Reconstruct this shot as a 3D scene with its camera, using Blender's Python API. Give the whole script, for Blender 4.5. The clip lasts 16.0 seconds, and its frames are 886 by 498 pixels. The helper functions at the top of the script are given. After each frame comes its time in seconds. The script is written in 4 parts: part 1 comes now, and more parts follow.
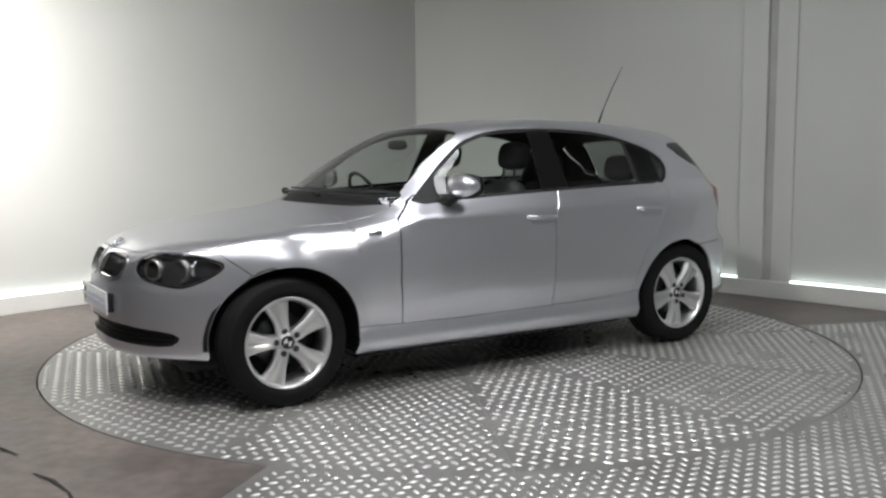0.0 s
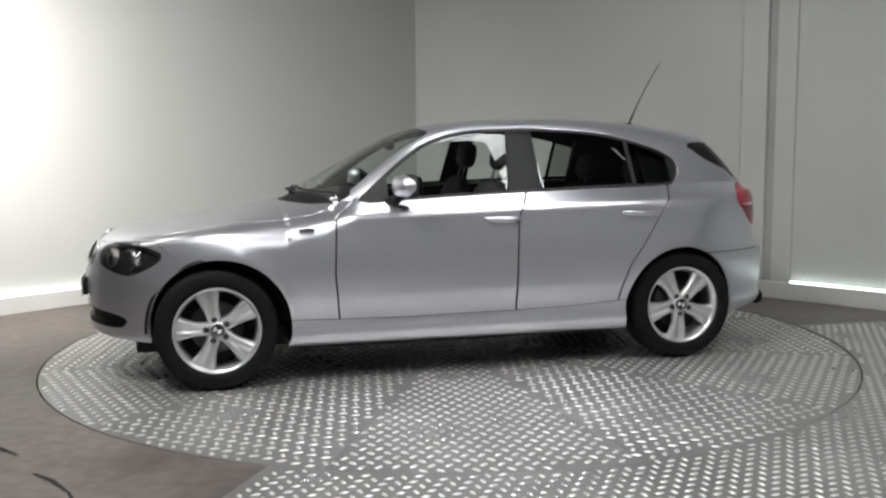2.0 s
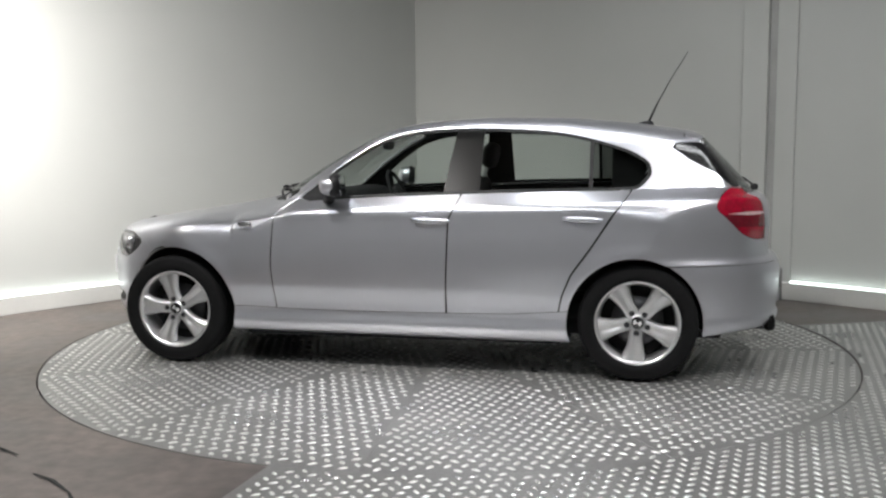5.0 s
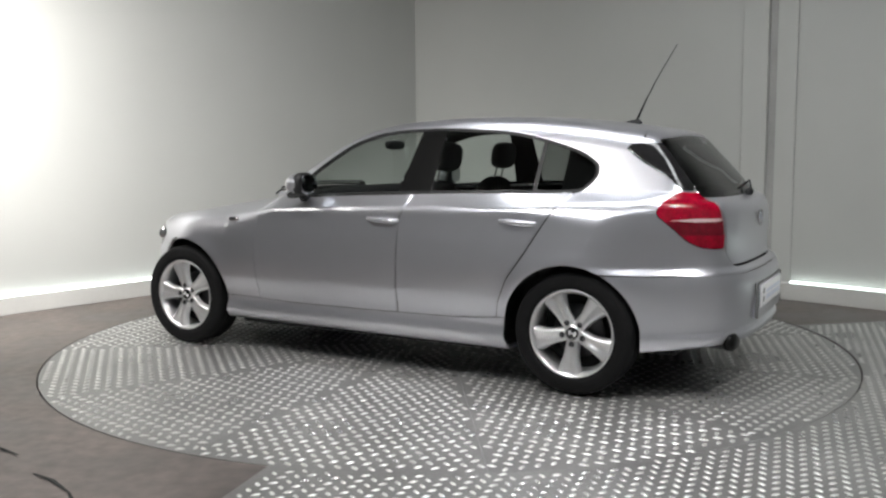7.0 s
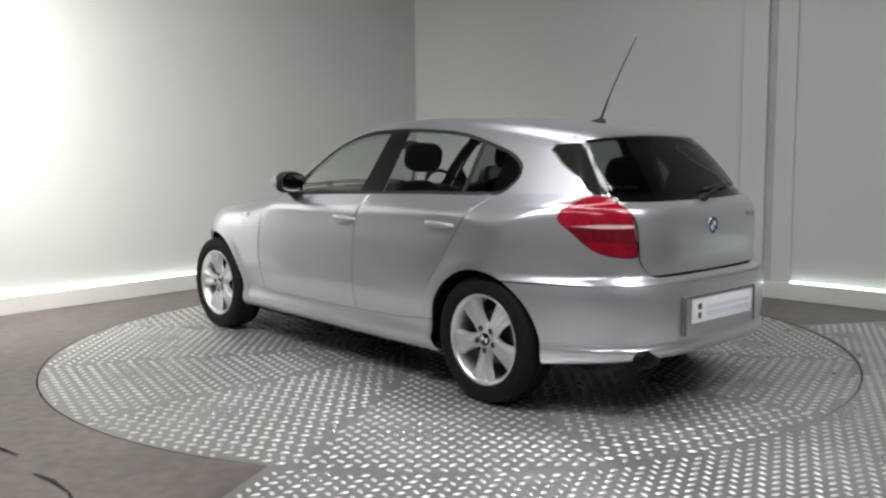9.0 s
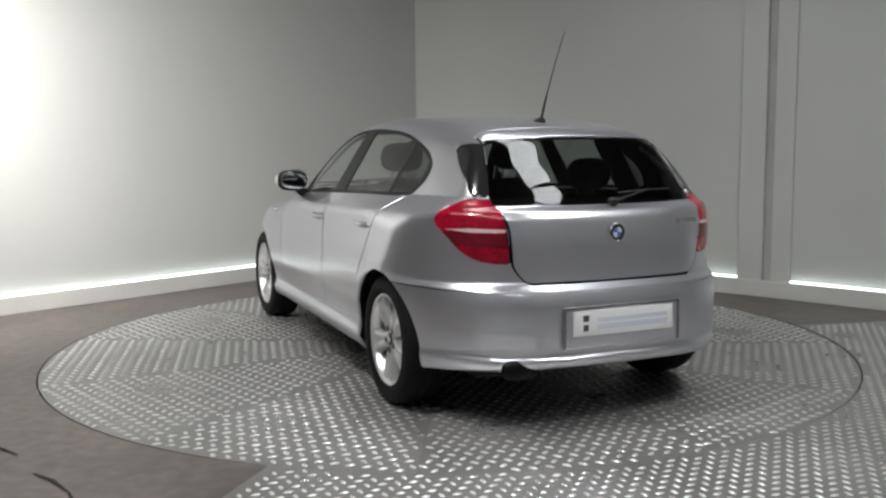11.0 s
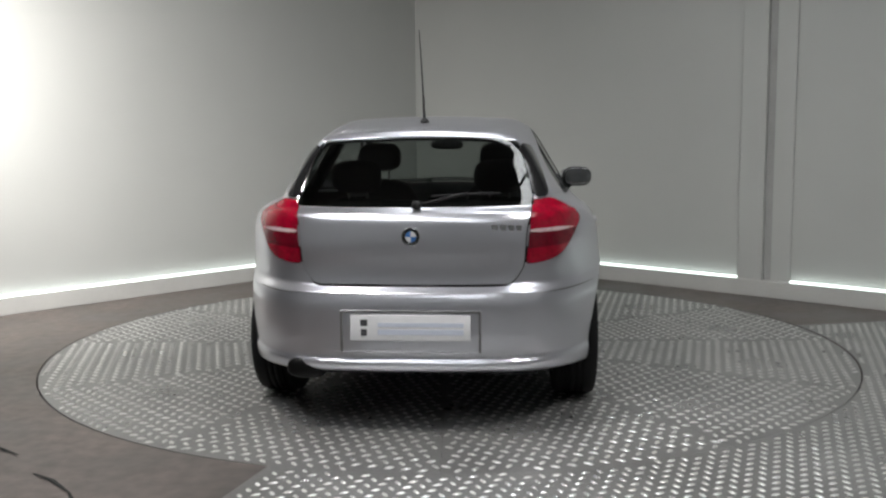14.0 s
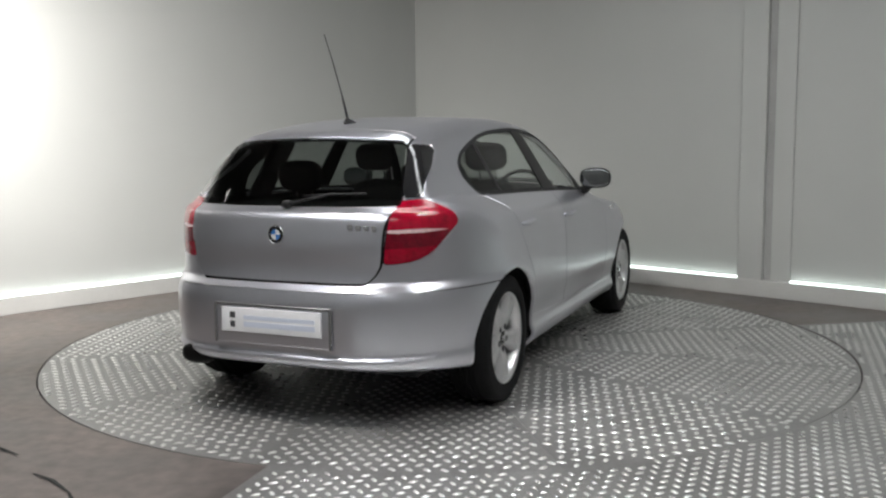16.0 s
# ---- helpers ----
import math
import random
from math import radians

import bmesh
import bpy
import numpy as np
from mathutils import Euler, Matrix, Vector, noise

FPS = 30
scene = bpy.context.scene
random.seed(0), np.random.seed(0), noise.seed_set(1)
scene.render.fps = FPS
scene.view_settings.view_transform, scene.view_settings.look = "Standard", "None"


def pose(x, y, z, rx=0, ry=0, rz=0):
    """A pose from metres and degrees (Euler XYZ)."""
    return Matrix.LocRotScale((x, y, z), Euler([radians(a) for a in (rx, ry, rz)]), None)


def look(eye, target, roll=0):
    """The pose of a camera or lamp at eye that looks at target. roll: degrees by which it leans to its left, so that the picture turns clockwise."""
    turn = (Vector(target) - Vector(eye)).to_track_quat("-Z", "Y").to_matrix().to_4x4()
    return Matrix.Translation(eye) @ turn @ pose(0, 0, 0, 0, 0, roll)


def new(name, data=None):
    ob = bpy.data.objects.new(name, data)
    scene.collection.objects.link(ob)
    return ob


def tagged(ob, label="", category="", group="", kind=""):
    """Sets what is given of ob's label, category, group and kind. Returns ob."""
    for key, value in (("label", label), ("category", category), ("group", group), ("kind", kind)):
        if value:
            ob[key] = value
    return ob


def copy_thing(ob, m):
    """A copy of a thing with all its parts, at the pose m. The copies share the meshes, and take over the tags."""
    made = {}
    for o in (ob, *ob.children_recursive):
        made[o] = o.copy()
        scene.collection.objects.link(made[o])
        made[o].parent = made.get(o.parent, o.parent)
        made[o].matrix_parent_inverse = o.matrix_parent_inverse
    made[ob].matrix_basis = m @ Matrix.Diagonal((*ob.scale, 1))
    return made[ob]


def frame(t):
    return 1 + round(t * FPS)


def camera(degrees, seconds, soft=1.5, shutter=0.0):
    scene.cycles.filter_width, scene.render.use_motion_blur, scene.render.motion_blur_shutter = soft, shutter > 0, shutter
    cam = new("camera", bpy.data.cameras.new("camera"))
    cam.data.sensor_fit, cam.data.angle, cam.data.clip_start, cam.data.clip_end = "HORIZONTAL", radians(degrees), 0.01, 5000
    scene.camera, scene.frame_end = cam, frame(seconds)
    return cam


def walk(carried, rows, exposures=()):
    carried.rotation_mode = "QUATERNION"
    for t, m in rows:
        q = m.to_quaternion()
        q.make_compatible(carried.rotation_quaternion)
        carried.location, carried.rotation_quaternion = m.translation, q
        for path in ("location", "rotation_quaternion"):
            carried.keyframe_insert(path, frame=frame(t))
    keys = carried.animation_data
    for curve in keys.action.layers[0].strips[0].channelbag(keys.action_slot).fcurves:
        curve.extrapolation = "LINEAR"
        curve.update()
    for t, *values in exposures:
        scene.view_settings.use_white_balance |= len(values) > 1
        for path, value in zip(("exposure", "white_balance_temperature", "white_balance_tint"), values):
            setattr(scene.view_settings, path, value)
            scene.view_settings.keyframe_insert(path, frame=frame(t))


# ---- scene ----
FLOOD_W, LAMP_W, STRIP_E, PANE_E = 78.0, 46.0, 2.8, 8.5
ROOFLIGHT = (2.6, 8.6, -3.4, -2.72)      # the nearer row of panes, along and off the right wall
FILL_ROW = (-7.5, -6.7)                # a second row, over the camera, added to brighten what faces it
cam = camera(51.1, 16.0, soft=2.4)
EYE = pose(0, -5.9025, 1.2637, 90 - 6.418, 0, 0.2895) @ pose(0, 0, 0, 0, 0, -0.442)
# the exposure closes down while the bright tail of the car is turned this way
BASE = 0.18
walk(cam, [(0, EYE), (16, EYE)], [(t, BASE + e) for t, e in ((0, 0.0), (7, 0.0), (9, 0.08), (10.3, -0.1), (11.5, -0.25), (12.5, -0.28), (14, -0.27), (15, -0.18), (16, -0.06))])

# ---- light ----
world = bpy.data.worlds.new("world"); scene.world = world; world.use_nodes = True
wn = world.node_tree
sky = wn.nodes.new("ShaderNodeTexSky"); sky.sky_type = "NISHITA"; sky.sun_disc = False
sky.sun_elevation, sky.sun_rotation = radians(50), radians(200)
wn.links.new(sky.outputs[0], wn.nodes["Background"].inputs[0])
wn.nodes["Background"].inputs[1].default_value = 0.1

CORNER = (-0.34, 4.505)          # where the two show walls meet
TURN_L, TURN_R = 48.2, -43.5    # their directions, degrees
LONG, HIGH = 9.6, 4.2
TO_L = Vector((-math.cos(radians(TURN_L)), -math.sin(radians(TURN_L))))
TO_R = Vector((math.cos(radians(TURN_R)), math.sin(radians(TURN_R))))


def area(name, m, sx, sy, watts, colour, spread=180):
    l = bpy.data.lights.new(name, "AREA"); l.shape = "RECTANGLE"; l.size, l.size_y, l.energy, l.color, l.spread = sx, sy, watts, colour, radians(spread)
    ob = new(name, l); ob.matrix_world = m
    return ob


# the floodlight that washes the long wall, and two lamps under the ceiling that light the car: eye, target, size, watts, spread
FLOODS = [((-3.2, -1.0, 2.6), (-3.4, 1.0, 1.4), 0.8, 0.6, FLOOD_W, 112),
          ((-1.45, -2.65, 4.0), (-0.35, -0.6, 0), 0.3, 0.24, LAMP_W, 120),
          ((2.4, -3.4, 4.0), (0.9, -1.2, 0), 0.24, 0.2, 22.0, 110)]
for eye, target, w, h, watts, spread in FLOODS:
    area("floodlight_beam", look(Vector(eye) + (Vector(target) - Vector(eye)).normalized() * 0.02, target), w, h, watts, (1.0, 0.965, 0.935), spread)

# ---- materials ----
def material(name, colour, rough=0.5, metal=0.0, grain=0.0, scale=40.0, stain=0.0, stain_scale=2.0, bump=0.0, bump_scale=200.0, coat=0.0, rough_var=0.0, spec=0.5):
    m = bpy.data.materials.new(name); m.use_nodes = True
    t = m.node_tree; b = t.nodes["Principled BSDF"]
    b.inputs["Roughness"].default_value, b.inputs["Metallic"].default_value = rough, metal
    b.inputs["Coat Weight"].default_value = coat; b.inputs["Coat Roughness"].default_value = 0.12
    b.inputs["Specular IOR Level"].default_value = spec
    co = t.nodes.new("ShaderNodeTexCoord")

    def noise_at(s, detail=4):
        n = t.nodes.new("ShaderNodeTexNoise"); n.inputs["Scale"].default_value = s; n.inputs["Detail"].default_value = detail
        t.links.new(co.outputs["Object"], n.inputs["Vector"]); return n
    last = None
    if grain or stain:
        v = t.nodes.new("ShaderNodeMath"); v.operation = "MULTIPLY_ADD"
        n1 = noise_at(scale); n2 = noise_at(stain_scale, 6)
        a = t.nodes.new("ShaderNodeMapRange"); a.inputs["To Min"].default_value, a.inputs["To Max"].default_value = 1 - grain, 1 + grain
        a.inputs["From Min"].default_value, a.inputs["From Max"].default_value = 0.25, 0.75
        t.links.new(n1.outputs["Fac"], a.inputs["Value"])
        c = t.nodes.new("ShaderNodeMapRange"); c.inputs["To Min"].default_value, c.inputs["To Max"].default_value = 1 - stain, 1 + stain
        c.inputs["From Min"].default_value, c.inputs["From Max"].default_value = 0.3, 0.7
        t.links.new(n2.outputs["Fac"], c.inputs["Value"])
        mul = t.nodes.new("ShaderNodeMath"); mul.operation = "MULTIPLY"
        t.links.new(a.outputs[0], mul.inputs[0]); t.links.new(c.outputs[0], mul.inputs[1])
        mix = t.nodes.new("ShaderNodeVectorMath"); mix.operation = "SCALE"; mix.inputs[0].default_value = colour
        t.links.new(mul.outputs[0], mix.inputs["Scale"])
        t.links.new(mix.outputs[0], b.inputs["Base Color"])
        t.nodes.remove(v)
        if rough_var:
            r = t.nodes.new("ShaderNodeMapRange"); r.inputs["To Min"].default_value, r.inputs["To Max"].default_value = max(0, rough - rough_var), min(1, rough + rough_var)
            r.inputs["From Min"].default_value, r.inputs["From Max"].default_value = 0.3, 0.7
            t.links.new(n2.outputs["Fac"], r.inputs["Value"]); t.links.new(r.outputs[0], b.inputs["Roughness"])
    else:
        b.inputs["Base Color"].default_value = (*colour, 1)
    if bump:
        bp = t.nodes.new("ShaderNodeBump"); bp.inputs["Strength"].default_value = bump; bp.inputs["Distance"].default_value = 0.002
        t.links.new(noise_at(bump_scale).outputs["Fac"], bp.inputs["Height"]); t.links.new(bp.outputs[0], b.inputs["Normal"])
    return m


def glass(name, tint, head_on=0.07):
    """A thin pane: it lets light straight through and mirrors more the more it is seen at a slant."""
    m = bpy.data.materials.new(name); m.use_nodes = True
    t = m.node_tree; t.nodes.clear()
    o = t.nodes.new("ShaderNodeOutputMaterial"); mix = t.nodes.new("ShaderNodeMixShader")
    tr = t.nodes.new("ShaderNodeBsdfTransparent"); tr.inputs[0].default_value = (*tint, 1)
    gl = t.nodes.new("ShaderNodeBsdfGlossy"); gl.inputs["Roughness"].default_value = 0.02
    lw = t.nodes.new("ShaderNodeLayerWeight"); lw.inputs["Blend"].default_value = 0.5
    p = t.nodes.new("ShaderNodeMath"); p.operation = "POWER"; p.inputs[1].default_value = 5.0
    k = t.nodes.new("ShaderNodeMath"); k.operation = "MULTIPLY_ADD"; k.inputs[1].default_value, k.inputs[2].default_value = 1 - head_on, head_on
    t.links.new(lw.outputs["Facing"], p.inputs[0]); t.links.new(p.outputs[0], k.inputs[0]); t.links.new(k.outputs[0], mix.inputs[0])
    t.links.new(tr.outputs[0], mix.inputs[1]); t.links.new(gl.outputs[0], mix.inputs[2]); t.links.new(mix.outputs[0], o.inputs[0])
    return m


def glow(name, colour, strength):
    m = bpy.data.materials.new(name); m.use_nodes = True
    t = m.node_tree; b = t.nodes["Principled BSDF"]
    b.inputs["Base Color"].default_value = (0.8, 0.8, 0.8, 1)
    b.inputs["Emission Color"].default_value = (*colour, 1); b.inputs["Emission Strength"].default_value = strength
    return m


PAINT = material("silver_paint", (0.635, 0.64, 0.69), 0.29, 0.9, grain=0.03, scale=900, stain=0.02, stain_scale=3, coat=0.3)
GLASS = glass("window_glass", (0.90, 0.94, 0.92))
GLASS_DARK = glass("dark_window_glass", (0.31, 0.335, 0.325))
GLASS_PRIVACY = glass("privacy_glass", (0.34, 0.36, 0.35), 0.025)
CLEAR = glass("clear_plastic", (0.95, 0.95, 0.95), 0.04)
RUBBER = material("black_plastic", (0.010, 0.010, 0.011), 0.55, grain=0.1, scale=300, bump=0.1, spec=0.3)
TYRE = material("tyre_rubber", (0.006, 0.006, 0.0065), 0.75, grain=0.15, scale=60, stain=0.2, stain_scale=8, bump=0.15, spec=0.15)
PILLAR = material("satin_black", (0.005, 0.005, 0.005), 0.3, spec=0.12)
GLOSSBLACK = material("gloss_black", (0.012, 0.012, 0.013), 0.12, coat=0.5)
CABIN = material("dark_cabin_plastic", (0.012, 0.012, 0.013), 0.7, grain=0.15, scale=200, spec=0.25)
CLOTH = material("dark_seat_cloth", (0.03, 0.03, 0.032), 0.9, grain=0.25, scale=400, bump=0.3, bump_scale=500)
CHROME = material("chrome", (0.8, 0.8, 0.82), 0.12, 1.0)
ALLOY = material("wheel_alloy", (0.62, 0.62, 0.63), 0.32, 0.85, grain=0.04, scale=200, stain=0.06, stain_scale=12, coat=0.3)
STEEL = material("dull_steel", (0.25, 0.25, 0.25), 0.45, 0.9, grain=0.15, scale=80, stain=0.2, stain_scale=20)
LAMPRED = material("red_lens", (0.27, 0.001, 0.016), 0.16, grain=0.25, scale=60, stain=0.2, stain_scale=16, coat=0.2, bump=0.15, bump_scale=60)
LAMPDEEP = material("deep_red_lens", (0.12, 0.001, 0.009), 0.16, grain=0.25, scale=70, stain=0.2, stain_scale=16, coat=0.2, bump=0.12, bump_scale=60)
LAMPGREY = material("grey_lamp_housing", (0.15, 0.15, 0.16), 0.3, 0.6, grain=0.1, scale=60)
LAMPWHITE = material("pale_lens", (0.62, 0.62, 0.63), 0.15, coat=0.6, grain=0.05, scale=80)
LAMPDARK = material("dark_housing", (0.02, 0.02, 0.024), 0.35)
MIRROR = material("mirror_silver", (0.30, 0.31, 0.32), 0.02, 1.0)
BLUE = material("blue_enamel", (0.05, 0.16, 0.42), 0.2, coat=0.5)
PLATE = material("plate_white", (0.78, 0.78, 0.80), 0.35, grain=0.03, scale=30)
BANDPINK = material("pale_pink_lens", (0.68, 0.52, 0.53), 0.15, coat=0.6, grain=0.15, scale=60)
PALEBAR = material("pale_bar", (0.60, 0.64, 0.74), 0.4)
DARKGREY = material("dark_grey", (0.06, 0.06, 0.065), 0.45)
WALL = material("white_wall_board", (0.42, 0.428, 0.412), 0.55, grain=0.015, scale=120, stain=0.035, stain_scale=0.8, bump=0.05, bump_scale=90, rough_var=0.08)
DARKWALL = material("grey_workshop_wall", (0.36, 0.36, 0.352), 0.7, grain=0.1, scale=20, stain=0.3, stain_scale=0.7)
UNSEEN_DARK = material("unseen_dark_wall", (0.09, 0.09, 0.088), 0.75, grain=0.1, scale=20, stain=0.3, stain_scale=0.7)
GROOVE = material("groove_shade_grey", (0.31, 0.31, 0.30), 0.7, grain=0.05, scale=60, stain=0.1, stain_scale=2)
TRIM = material("grey_painted_trim", (0.5, 0.5, 0.48), 0.5, grain=0.03, scale=60, stain=0.08, stain_scale=2)
CONCRETE = material("worn_concrete", (0.115, 0.097, 0.088), 0.5, grain=0.30, scale=14, stain=0.45, stain_scale=1.6, bump=0.15, bump_scale=60, rough_var=0.15)
TREAD = material("tread_plate_steel", (0.29, 0.288, 0.28), 0.44, 0.65, grain=0.12, scale=60, stain=0.18, stain_scale=1.6, bump=0.08, bump_scale=150, rough_var=0.08)
LUGS = material("worn_lug_steel", (0.88, 0.88, 0.86), 0.30, 0.85, grain=0.15, scale=30, stain=0.2, stain_scale=2.5, rough_var=0.06)
GAPDARK = material("dark_joint", (0.02, 0.02, 0.02), 0.8)
ROOF = material("roof_sheet", (0.16, 0.16, 0.155), 0.7, grain=0.05, scale=30, stain=0.1, stain_scale=1)
DARKSTEEL = material("dark_steel", (0.09, 0.09, 0.095), 0.4, 0.8, grain=0.1, scale=80)
STRIP = glow("strip_light", (0.86, 1.0, 0.95), STRIP_E)
PANE = glow("rooflight_pane", (0.95, 0.98, 1.0), PANE_E)
FLOODGLASS = glow("flood_lamp_glass", (1.0, 0.97, 0.9), 12.0)

# ---- small builders ----
def mesh_of(bm, name, mat, smooth=True):
    me = bpy.data.meshes.new(name)
    bm.normal_update()
    bm.to_mesh(me); bm.free()
    if smooth:
        me.shade_smooth()
    me.materials.append(mat)
    return me


def part(name, bm, mat, parent=None, label="", smooth=True, m=None):
    """One bmesh as one object, under its thing where there is one."""
    ob = new(name, mesh_of(bm, name, mat, smooth))
    ob.parent = parent
    if m is not None:
        ob.matrix_local = m
    return tagged(ob, label)


def hull(x0, x1, y0, y1, z0, z1, bevel=0.0, seg=2):
    """A box between the given bounds, its edges rounded."""
    bm = bmesh.new()
    bmesh.ops.create_cube(bm, size=1)
    for v in bm.verts:
        v.co = ((x0 + x1) / 2 + v.co.x * (x1 - x0), (y0 + y1) / 2 + v.co.y * (y1 - y0), (z0 + z1) / 2 + v.co.z * (z1 - z0))
    if bevel:
        bmesh.ops.bevel(bm, geom=bm.edges[:], offset=bevel, segments=seg, affect="EDGES", profile=0.6)
    return bm


def moved(bm, m):
    bmesh.ops.transform(bm, matrix=m, verts=bm.verts)
    return bm


def join(*bms):
    """Several bmeshes as one."""
    out = bms[0]
    for b in bms[1:]:
        me = bpy.data.meshes.new("join"); b.to_mesh(me); b.free()
        out.from_mesh(me); bpy.data.meshes.remove(me)
    return out


def lathe(profile, n=64, axis="y"):
    """Rings of (radius, along) turned round the axis."""
    bm = bmesh.new(); rings = []
    for r, h in profile:
        ring = []
        for i in range(n):
            a = 2 * math.pi * i / n
            c, s = r * math.cos(a), r * math.sin(a)
            ring.append(bm.verts.new((c, h, s) if axis == "y" else (c, s, h) if axis == "z" else (h, c, s)))
        rings.append(ring)
    for p, q in zip(rings, rings[1:]):
        for i in range(n):
            bm.faces.new((p[i], p[(i + 1) % n], q[(i + 1) % n], q[i]))
    bmesh.ops.recalc_face_normals(bm, faces=bm.faces[:])
    return bm


def disc(r, h, n=32, depth=0.006, axis="y"):
    return lathe([(0.0005, h - depth), (r * 0.96, h - depth), (r, h - depth * 0.7), (r, h - depth * 0.2), (r * 0.96, h), (0.0005, h)], n, axis)


def tube(points, radius, n=10, taper=None):
    """A round bar along points."""
    bm = bmesh.new(); rings = []
    pts = [Vector(p) for p in points]
    for i, p in enumerate(pts):
        d = (pts[min(i + 1, len(pts) - 1)] - pts[max(i - 1, 0)]).normalized()
        side = d.cross(Vector((0, 0, 1)) if abs(d.z) < 0.9 else Vector((1, 0, 0))).normalized(); up = side.cross(d)
        r = radius if taper is None else radius + (taper - radius) * i / (len(pts) - 1)
        rings.append([bm.verts.new(p + r * (math.cos(2 * math.pi * k / n) * side + math.sin(2 * math.pi * k / n) * up)) for k in range(n)])
    for p, q in zip(rings, rings[1:]):
        for k in range(n):
            bm.faces.new((p[k], p[(k + 1) % n], q[(k + 1) % n], q[k]))
    bm.faces.new(rings[0][::-1]); bm.faces.new(rings[-1])
    bmesh.ops.recalc_face_normals(bm, faces=bm.faces[:])
    return bm


def blob(sx, sy, sz, power=2.6, nu=32, nv=18):
    """A rounded body: a superellipsoid."""
    bm = bmesh.new(); rows = []
    f = lambda c: math.copysign(abs(c) ** (2 / power), c)
    for j in range(nv + 1):
        b = -math.pi / 2 + math.pi * j / nv
        rows.append([bm.verts.new((sx * f(math.cos(b)) * f(math.cos(a)), sy * f(math.cos(b)) * f(math.sin(a)), sz * f(math.sin(b)))) for a in (2 * math.pi * i / nu for i in range(nu))])
    for p, q in zip(rows, rows[1:]):
        for i in range(nu):
            bm.faces.new((p[i], p[(i + 1) % nu], q[(i + 1) % nu], q[i]))
    bmesh.ops.remove_doubles(bm, verts=bm.verts[:], dist=1e-4)
    bmesh.ops.recalc_face_normals(bm, faces=bm.faces[:])
    return bm


# ---- cutting the net into panels ----
class Net:
    def __init__(self, P, faces):
        self.V = [tuple(p) for p in P.tolist()]
        self.A, self.N = P, body_normal(P)
        self.faces = faces

    def arr(self):
        k = len(self.A)
        if len(self.V) > k:
            more = np.array(self.V[k:])
            self.A, self.N = np.concatenate([self.A, more]), np.concatenate([self.N, body_normal(more)])
        return self.A

    def split(self, faces, g, where=None):
        """Cuts faces along g = 0, g a field over x, |y|, z: those within (g < 0) and the rest. where: picks the faces that may be within."""
        A = self.arr()
        val = g(A[:, 0], np.abs(A[:, 1]), A[:, 2]).tolist()
        ok = None
        if where is not None:
            I, J = np.array([f[0] for f in faces], int), np.array([f[2] for f in faces], int)
            C = (A[I] + A[J]) / 2
            ok = where(C[:, 0], np.abs(C[:, 1]), C[:, 2], (self.N[I] + self.N[J]) / 2).tolist()
        inn, out, cache = [], [], {}
        V = self.V
        for k, f in enumerate(faces):
            if ok is not None and not ok[k]:
                out.append(f); continue
            s = [val[i] < 0 for i in f]
            if all(s):
                inn.append(f)
            elif not any(s):
                out.append(f)
            else:
                a, b = [], []
                n = len(f)
                for j in range(n):
                    i, i2 = f[j], f[(j + 1) % n]
                    (a if s[j] else b).append(i)
                    if s[j] != s[(j + 1) % n]:
                        key = (i, i2) if i < i2 else (i2, i)
                        if key not in cache:
                            p, q = key
                            t = val[p] / (val[p] - val[q])
                            t = min(max(t, 0.02), 0.98)
                            V.append(tuple(V[p][c] + t * (V[q][c] - V[p][c]) for c in range(3)))
                            val.append(0.0)
                            cache[key] = len(V) - 1
                        a.append(cache[key]); b.append(cache[key])
                if len(a) > 2: inn.append(tuple(a))
                if len(b) > 2: out.append(tuple(b))
        return inn, out

    def take(self, faces, g, where=None, gap=0.004):
        """The faces within g, with a joint of that width left open round them; and the rest."""
        inn, out = self.split(faces, lambda x, a, z: g(x, a, z) + gap / 2, where)
        if gap:
            _, out = self.split(out, lambda x, a, z: g(x, a, z) - gap / 2, where)
        return inn, out

    def sides(self, faces):
        A = self.V
        l = [f for f in faces if sum(A[i][1] for i in f) > 0]
        r = [f for f in faces if sum(A[i][1] for i in f) <= 0]
        return l, r

    def panel(self, name, faces, mat, parent, label="", inset=0.0, flange=0.014, m=None):
        """A panel as a mesh: its faces with the solid's own normals, and its edges folded inwards."""
        A = self.arr()
        used = sorted({i for f in faces for i in f})
        at = {i: k for k, i in enumerate(used)}
        P = A[used]; N = self.N[used]
        P = P - N * inset
        F = [tuple(at[i] for i in f) for f in faces]
        NN = N
        if flange:
            count = {}
            for f in F:
                for i, j in zip(f, f[1:] + f[:1]):
                    count[(i, j)] = 1
            rim = [(i, j) for (i, j) in count if (j, i) not in count]
            base = len(P)
            ends = sorted({i for e in rim for i in e}); dup = {i: base + k for k, i in enumerate(ends)}
            low = {i: base + len(ends) + k for k, i in enumerate(ends)}
            P = np.concatenate([P, P[ends], P[ends] - N[ends] * flange]); NN = np.concatenate([N, N[ends], N[ends]])
            F = F + [(dup[j], dup[i], low[i], low[j]) for i, j in rim]
        me = bpy.data.meshes.new(name)
        me.from_pydata(P.tolist(), [], F)
        me.shade_smooth()
        me.normals_split_custom_set_from_vertices(NN.tolist())
        me.materials.append(mat)
        ob = new(name, me); ob.parent = parent
        if m is not None: ob.matrix_local = m
        return tagged(ob, label)


